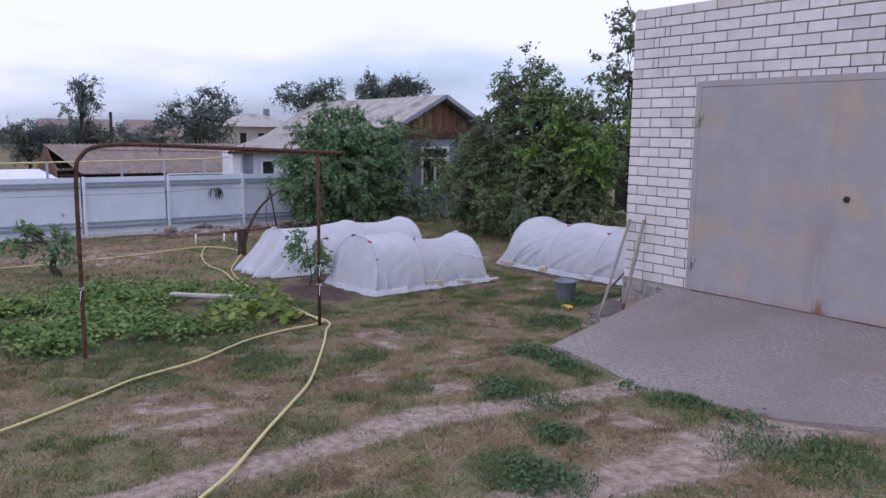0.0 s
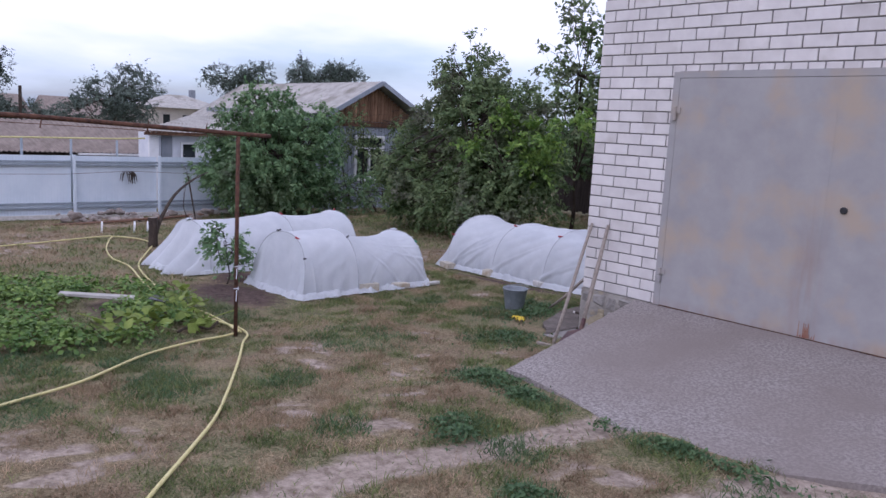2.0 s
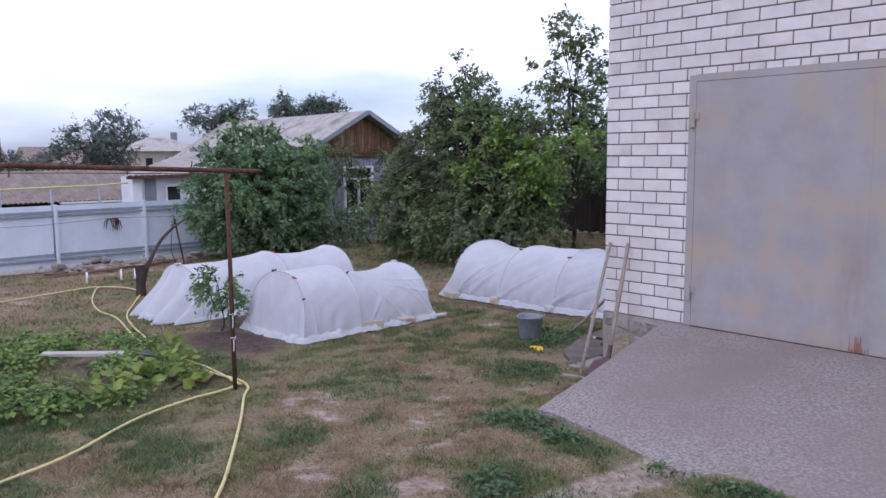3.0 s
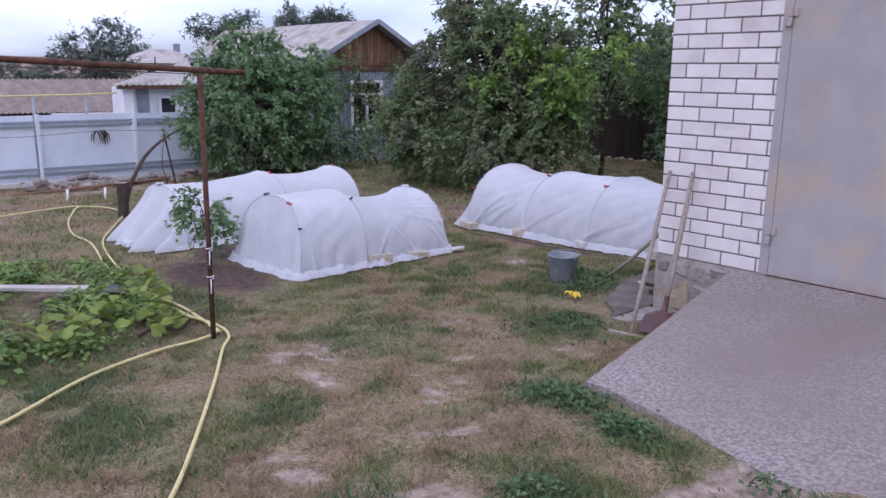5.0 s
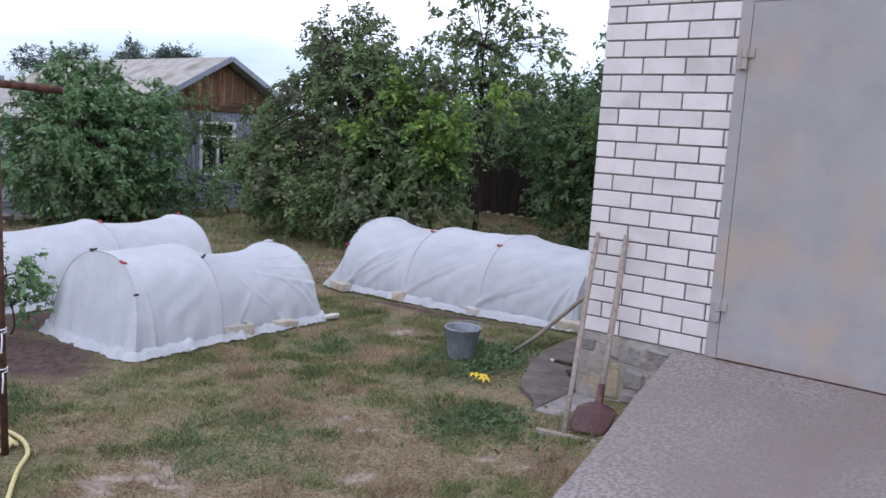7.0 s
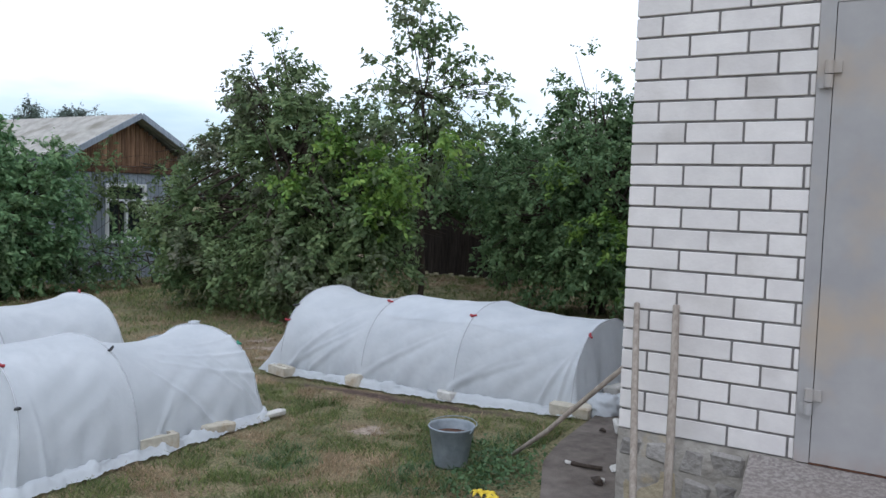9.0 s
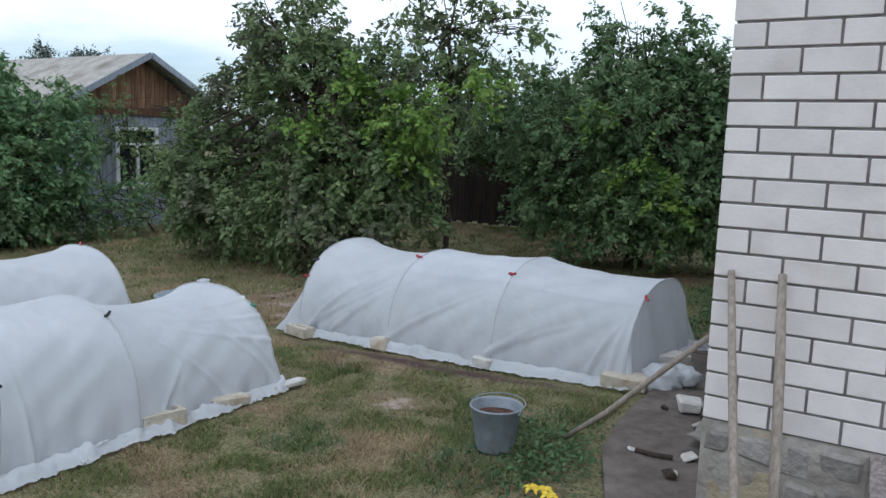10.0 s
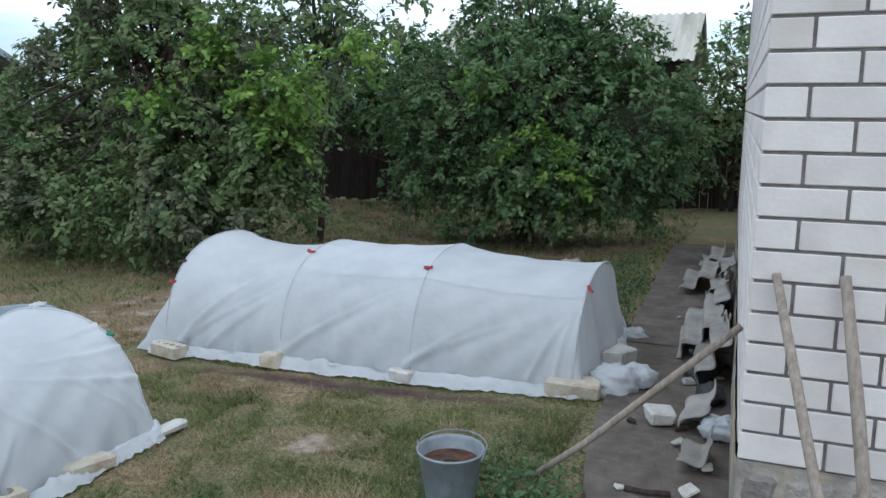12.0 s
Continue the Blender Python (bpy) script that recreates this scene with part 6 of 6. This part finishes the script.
far_tree("far_tree", "dark trees beyond the back fence", 1.2, 17.0, 2.2, 2.6, 2.0, 200, 311, 0.3)
fh = thing("far_house", "far pale two-storey house with hipped slate roof", "house")
part("wall", Geo().box((-60, 16.9, -1.5), (-54, 22.6, 2.3)), M_FARWALL, fh)
part("roof", Geo().add([(-53.6, 16.5, 2.3), (-53.6, 23.0, 2.3), (-60.4, 23.0, 2.3), (-60.4, 16.5, 2.3), (-57, 19.2, 3.35), (-57, 20.6, 3.35)], [(0, 1, 5, 4), (1, 2, 5), (2, 3, 4, 5), (3, 0, 4), (0, 3, 2, 1)]), M_SLATE, fh)
part("chimney", Geo().box((-57.3, 21.0, 2.8), (-56.9, 21.4, 3.8)), M_GREYP, fh)
for y in (17.6, 19.1, 20.6):
    part("window", Geo().box((-54.02, y, 0.9), (-53.95, y + 0.5, 1.8)), M_GLASS, fh)
for i, (x, y, w, h, mt, rz, lab) in enumerate(((-90, -12, 8, 1.6, M_FARRED, 2.6, "far building with a red roof"), (-95, -4, 6, 1.2, M_FARRED, 2.0, "far small building with a red roof"), (-110, -18, 10, 2.4, M_FARBLUE, 3.4, "far large building with blue walls"), (-85, 9, 7, 1.0, M_SLATEB, 2.0, "far low house with a grey roof"), (-90, 19, 8, 1.0, M_SLATEB, 2.1, "far low house with a grey roof"))):
    fb = thing("far_building", lab, "building", group="far village buildings")
    part("wall", Geo().box((x - 5, y, -2), (x, y + w, h)), M_FARWALL, fb)
    part("roof", Geo().add([(x + 0.4, y - 0.4, h), (x + 0.4, y + w + 0.4, h), (x - 5.4, y + w + 0.4, h), (x - 5.4, y - 0.4, h), (x - 2.5, y, rz + 1), (x - 2.5, y + w, rz + 1)], [(0, 1, 5, 4), (1, 2, 5), (2, 3, 4, 5), (3, 0, 4), (0, 3, 2, 1)]), mt, fb)


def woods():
    """The far wooded skyline: leaf clumps in a wide ring, distance haze in their colour."""
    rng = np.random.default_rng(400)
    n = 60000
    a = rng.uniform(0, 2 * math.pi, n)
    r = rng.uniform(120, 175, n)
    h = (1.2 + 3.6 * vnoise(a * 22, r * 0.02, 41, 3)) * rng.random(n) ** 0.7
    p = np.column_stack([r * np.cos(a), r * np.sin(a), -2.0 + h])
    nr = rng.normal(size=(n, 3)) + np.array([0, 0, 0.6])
    return leaf_cloud("woods", p, nr, 0.8, M_HAZYLEAF, 401, 0.8)


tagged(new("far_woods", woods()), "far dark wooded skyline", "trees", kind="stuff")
pole = thing("utility_pole", "thin wooden utility pole far off", "pole", (-48, -3.2, -1))
part("pole", Geo().tube([(0, 0, 0), (0, 0, 5.2)], [0.12, 0.08], 8), M_BARK, pole)
part("crossarm", Geo().cbox((0.08, 0.8, 0.08), 0.01, pose(0, 0, 4.9)), M_BARK, pole)
pole2 = thing("utility_pole", "thin wooden utility pole far off", "pole", (-40, 4.6, -1))
part("pole", Geo().tube([(0, 0, 0), (0, 0, 3.9)], [0.10, 0.08], 8), M_BARK, pole2)


# ---- broken slates along the garage wall ----
def lean_slate(y0, y1, foot_x, top_x, top_z, waves, seed):
    """A broken corrugated sheet propped against the wall: its waves run along the wall, so that its broken ends show them."""
    rng = random.Random(seed)
    ragged = [rng.uniform(-0.12, 0.12) for _ in range(7)]
    torn = [rng.uniform(0.72, 1.0) for _ in range(7)]
    foot, top = Vector((foot_x, 0, 0.10)), Vector((top_x, 0, top_z))
    nrm = Vector((-(top.z - foot.z), 0, top.x - foot.x)).normalized()

    def fn(u, v):
        lo = np.interp(u, [i / 6 for i in range(7)], ragged)
        hi = np.interp(u, [i / 6 for i in range(7)], torn)
        q = max(lo, 0) + v * (hi - max(lo, 0))
        p = foot.lerp(top, q) + nrm * (0.034 * math.sin(q * waves * 2 * math.pi + seed) + 0.012 * math.sin(u * 5 + seed))
        y = y0 + u * (y1 - y0) + 0.05 * (v - 0.5) * ragged[3]
        return (p.x - 0.028 * y, y, max(p.z, 0.092))
    return Geo().grid(fn, 12, 36)


SLATES = ((4.15, 5.0, -0.42, -0.06, 0.34, 2.4, 1), (5.15, 5.9, -0.32, -0.05, 0.30, 2.1, 2), (3.75, 4.3, -0.22, -0.03, 0.48, 2.6, 3), (2.35, 3.25, -0.36, -0.05, 0.40, 2.6, 4), (1.85, 2.5, -0.22, -0.02, 0.46, 2.5, 5), (2.9, 3.7, -0.18, -0.02, 0.52, 2.6, 6), (1.15, 1.5, -0.22, -0.10, 0.28, 0.9, 7), (0.72, 0.98, -0.20, -0.05, 0.19, 1.0, 8))
for y0, y1, fx, tx, tz, wv, sd in SLATES:
    o = solo("slate_piece", lean_slate(y0, y1, fx, tx, tz, wv, sd), M_SLATEP, "broken sheet of grey corrugated slate propped by the wall", "roof slate", "broken slates by the garage", smooth=True)
    so = o.modifiers.new("thick", "SOLIDIFY")
    so.thickness = 0.007
o = solo("slate_piece", Geo().grid(lambda u, v: (-1.5 + 0.4 * u, 3.55 + 0.12 * v, gzf(-1.3) + 0.42 * v * (0.75 + 0.25 * math.sin(u * 5)) + 0.02 * math.sin(u * 16)), 24, 6), M_SLATEP, "broken grey slate standing behind the tunnel", "roof slate", "broken slates by the garage", smooth=True)
o.modifiers.new("thick", "SOLIDIFY").thickness = 0.007


def black_bag(at, size, seed):
    """A crumpled black plastic bag."""
    def fn(u, v):
        th, ph = u * math.pi, v * 2 * math.pi
        n = 0.75 + 0.5 * sn(4 + 2 * math.sin(th) * math.cos(ph), 9 + 2 * math.cos(th) + 2 * math.sin(th) * math.sin(ph), seed, 3)
        return (size[0] * n * math.sin(th) * math.cos(ph), size[1] * n * math.sin(th) * math.sin(ph), max(size[2] * (n * math.cos(th) + 0.6), 0))
    return solo("black_bag", Geo().grid(fn, 18, 26), M_BLACK, "crumpled black plastic bag among the broken slates", "plastic bag", "black plastic bags", smooth=True, m=pose(*at))


black_bag((-0.24, 2.1, 0.088), (0.10, 0.2, 0.05), 91)
black_bag((-0.16, 1.68, 0.088), (0.08, 0.14, 0.05), 92)
black_bag((-0.22, 3.78, 0.088), (0.10, 0.2, 0.06), 93)
for i in range(20):
    x, y = -0.08 - abs(rr.gauss(0, 0.16)), rr.uniform(0.2, 3.4)
    s = rr.uniform(0.02, 0.075)
    solo("debris", Geo().cbox((s, s * rr.uniform(0.5, 0.9), s * 0.4), s * 0.1, None, s * 0.12, 200 + i), (M_WBLOCK, M_SLATE, M_BARK)[i % 3], "small chip of rubble on the concrete path", "rubble", "rubble on the path", m=pose(x, y, 0.09 + s * 0.2, rr.uniform(-12, 12), rr.uniform(-12, 12), rr.uniform(0, 180)))
solo("broken_stick", Geo().tube([(-0.42, 0.46, 0.10), (-0.34, 0.45, 0.104), (-0.24, 0.48, 0.10)], [0.014, 0.012, 0.012], 8), M_BARK, "short dark broken stick with pale ends", "stick")


# ---- grass ----
def blades(name, n, box, dens, h0, h1, w, mater, seed, clump=0.0):
    """Grass blades of three triangles; dens gives the chance at a place."""
    rng = np.random.default_rng(seed)
    x, y = rng.uniform(box[0], box[1], n * 4), rng.uniform(box[2], box[3], n * 4)
    ok = rng.random(n * 4) < dens(x, y)
    x, y = x[ok][:n], y[ok][:n]
    n = len(x)
    # the short lawn thins out behind the walk
    thin = rng.random(n) < np.clip(np.minimum(NEAR[1] - x, y - NEAR[2]) / 1.3, 0, 1)
    if seed not in (4, 5):
        x, y = x[thin], y[thin]
    # nothing grows on the concrete
    if seed in (4, 5):
        out = ~((x > NEAR[0]) & (x < NEAR[1]) & (y > NEAR[2]) & (y < NEAR[3]))
        x, y = x[out], y[out]
    free = ~((y > -0.52) & (x > -0.76) & (x < 5)) & ~((x > 0.75 + 0.0 * y) & (y > -2.12 + 0.09 * np.abs(x - 2.0))) & ~((x > 0.5) & (y > -1.2)) & ~((x > 0.62) & (y > -1.84) & (x > 0.52 - 0.14 * y))
    x, y = x[free], y[free]
    n = len(x)
    a = rng.uniform(0, 2 * math.pi, n)
    h = rng.uniform(h0, h1, n) * (0.6 + 0.8 * vnoise(x * 3, y * 3, seed, 2))
    ln = rng.uniform(0.4, 1.7, n) * h
    b = rng.uniform(0, 2 * math.pi, n)
    z = gz(x, y) - 0.008
    c, s = np.cos(a) * w, np.sin(a) * w
    dx, dy = np.cos(b) * ln, np.sin(b) * ln
    P = np.stack([np.column_stack([x - c, y - s, z]), np.column_stack([x + c, y + s, z]), np.column_stack([x + c * .7 + dx * .35, y + s * .7 + dy * .35, z + h * .6]), np.column_stack([x - c * .7 + dx * .35, y - s * .7 + dy * .35, z + h * .6]), np.column_stack([x + dx, y + dy, z + h])], 1).reshape(-1, 3)
    i = np.arange(n)[:, None] * 5
    f = np.concatenate([i + np.array([[0, 1, 2]]), i + np.array([[0, 2, 3]]), i + np.array([[3, 2, 4]])], 0)
    return np_mesh(name, P, f, mater)


NEAR = (-4.5, 5.2, -6.8, 3.6)


def dens_g(x, y):
    return np.clip(lush_at(x, y) * 1.05 + 0.02, 0, 1) * np.clip(vnoise(x * 7, y * 7, 95, 2) * 5 - 1.9, 0.04, 1) * (1 - np.clip(bare_at(x, y) * 1.3, 0, 0.97)) * (1 - np.clip(spots(x, y, SOIL_SPOTS) * 2, 0, 0.98))


def dens_d(x, y):
    return np.clip(1.0 - lush_at(x, y) * 0.75, 0.15, 1) * np.clip(vnoise(x * 6, y * 6, 97, 2) * 5 - 1.9, 0.04, 1) * (1 - np.clip(bare_at(x, y) * 1.3, 0, 0.95)) * (1 - np.clip(spots(x, y, SOIL_SPOTS) * 2, 0, 0.98))


def dens_l(x, y):
    return np.clip(spots(x, y, LUSH_SPOTS) * 1.8, 0, 1) * (vnoise(x * 5, y * 5, 93, 2) > 0.42)


tagged(new("green_grass", blades("green_grass", 250000, NEAR, dens_g, 0.016, 0.052, 0.0026, M_GRASSG, 1)), "short green lawn grass", "grass", kind="stuff")
tagged(new("dry_grass", blades("dry_grass", 170000, NEAR, dens_d, 0.010, 0.045, 0.0021, M_GRASSD, 2)), "short dry straw-coloured grass", "grass", kind="stuff")
tagged(new("straw_tufts", blades("straw_tufts", 60000, NEAR, lambda x, y: dens_d(x, y) * (vnoise(x * 8, y * 8, 99, 2) > 0.55), 0.022, 0.07, 0.0024, M_GRASSD, 6)), "loose tufts of pale straw", "grass", kind="stuff")
tagged(new("tall_tufts", blades("tall_tufts", 90000, NEAR, dens_l, 0.018, 0.062, 0.003, M_GRASSB, 3)), "taller blue-green grass tufts and weeds", "grass", kind="stuff")
tagged(new("far_grass", blades("far_grass", 90000, (-13.5, 1.0, -8, 10.6), dens_g, 0.025, 0.075, 0.0045, M_GRASSG, 4)), "rough green grass under the trees", "grass", kind="stuff")
tagged(new("far_dry_grass", blades("far_dry_grass", 80000, (-13.5, 0.0, -8, 10.6), dens_d, 0.025, 0.065, 0.004, M_GRASSD, 5)), "rough dry grass towards the fence", "grass", kind="stuff")


def weeds():
    """Low broad-leaved weeds along the front of the ramp and in the greenest patches."""
    rng = np.random.default_rng(61)
    spots_w = [(0.83, -2.06, 0.30, 0.14, 700), (1.32, -2.2, 0.2, 0.10, 450), (2.5, -2.25, 0.24, 0.09, 420), (2.02, -2.26, 0.08, 0.07, 80), (2.9, -2.24, 0.2, 0.07, 160), (1.59, -3.06, 0.13, 0.14, 260), (2.43, -3.37, 0.18, 0.12, 240), (-0.12, -0.9, 0.3, 0.3, 500), (1.42, -2.95, 0.14, 0.16, 250), (2.75, -3.88, 0.28, 0.2, 700), (-0.85, 0.35, 0.25, 0.4, 500), (3.5, -2.5, 0.4, 0.3, 250), (-0.9, 3.0, 0.12, 0.5, 300), (-1.0, 4.2, 0.14, 0.8, 700), (-1.25, 5.3, 0.3, 0.9, 800), (-0.72, 0.12, 0.25, 0.35, 600), (-1.15, 0.55, 0.2, 0.15, 200)]
    P, N = [], []
    for cx, cy, rx, ry, n in spots_w:
        x, y = cx + rng.normal(size=n) * rx * 0.55, cy + rng.normal(size=n) * ry * 0.6
        h = np.clip(1.2 - np.hypot((x - cx) / rx, (y - cy) / ry), 0.15, 1) * 0.075
        P.append(np.column_stack([x, y, gz(x) + 0.01 + rng.random(n) * h]))
        N.append(rng.normal(size=(n, 3)) * 0.5 + np.array([0, 0, 0.9]))
    return leaf_cloud("weeds", np.concatenate(P), np.concatenate(N), 0.036, M_GRASSB, 62, 0.5)


tagged(new("low_weeds", weeds()), "low dark green weeds along the concrete edge", "weeds", kind="stuff")


# ---- bricks of the front wall, one by one, and of the side wall ----
def brick_mesh(w, d=0.014, h=CH - 0.011):
    return Geo().cbox((w, 0.11, h), 0.003).mesh("brick", M_BRICK, fix=True)


full, half = brick_mesh(0.249), brick_mesh(0.119)
lens = {}
for k in range(28):
    z = ZB + (k + 0.5) * CH
    x = 0.0
    first = True
    while x < GW - 0.02:
        w = 0.119 if (first and k % 2) or (k == 20 and x > G0 - 0.05 and x < G1) else 0.249
        if k >= 21 and (0.38 < x < 0.40 if k % 2 else 0.25 < x < 0.27):
            w = 0.055     # filler pieces over the pier
        x1 = min(x + w, GW)
        for a, b in (((x, x1),) if z > gt - 0.001 else ((x, min(x1, G0 - 0.014)), (max(x, G1 + 0.014), x1))):
            if b - a > 0.02:
                q = round(b - a, 3)
                if q not in lens:
                    lens[q] = brick_mesh(q)
                dy = 0.002 * (hash2(int(a * 1000), k, 5) - 0.5)
                part("brick", lens[q], M_BRICK, garage, m=pose((a + b) / 2, 0.055 + dy, z))
        x += w + 0.011
        first = False
sb = Geo()
for k in range(24):
    z = ZB + (k + 0.5) * CH
    y, first = 0.1105, True
    while y < GD - 0.02:
        w = 0.249 if not (first and k % 2 == 0) else 0.139
        y1 = min(y + w, GD)
        sb.cbox((0.11, y1 - y, CH - 0.011), 0.004, SK @ pose(0.055, (y + y1) / 2 + 0.011, z))
        y += w + 0.011
        first = False
for k in range(24, 28):
    z = ZB + (k + 0.5) * CH
    sb.cbox((0.11, 0.135, CH - 0.011), 0.004, SK @ pose(0.055, 0.19, z))
tagged(part("side_bricks", sb, M_BRICK_SIDE, garage, fix=False), kind="stuff")
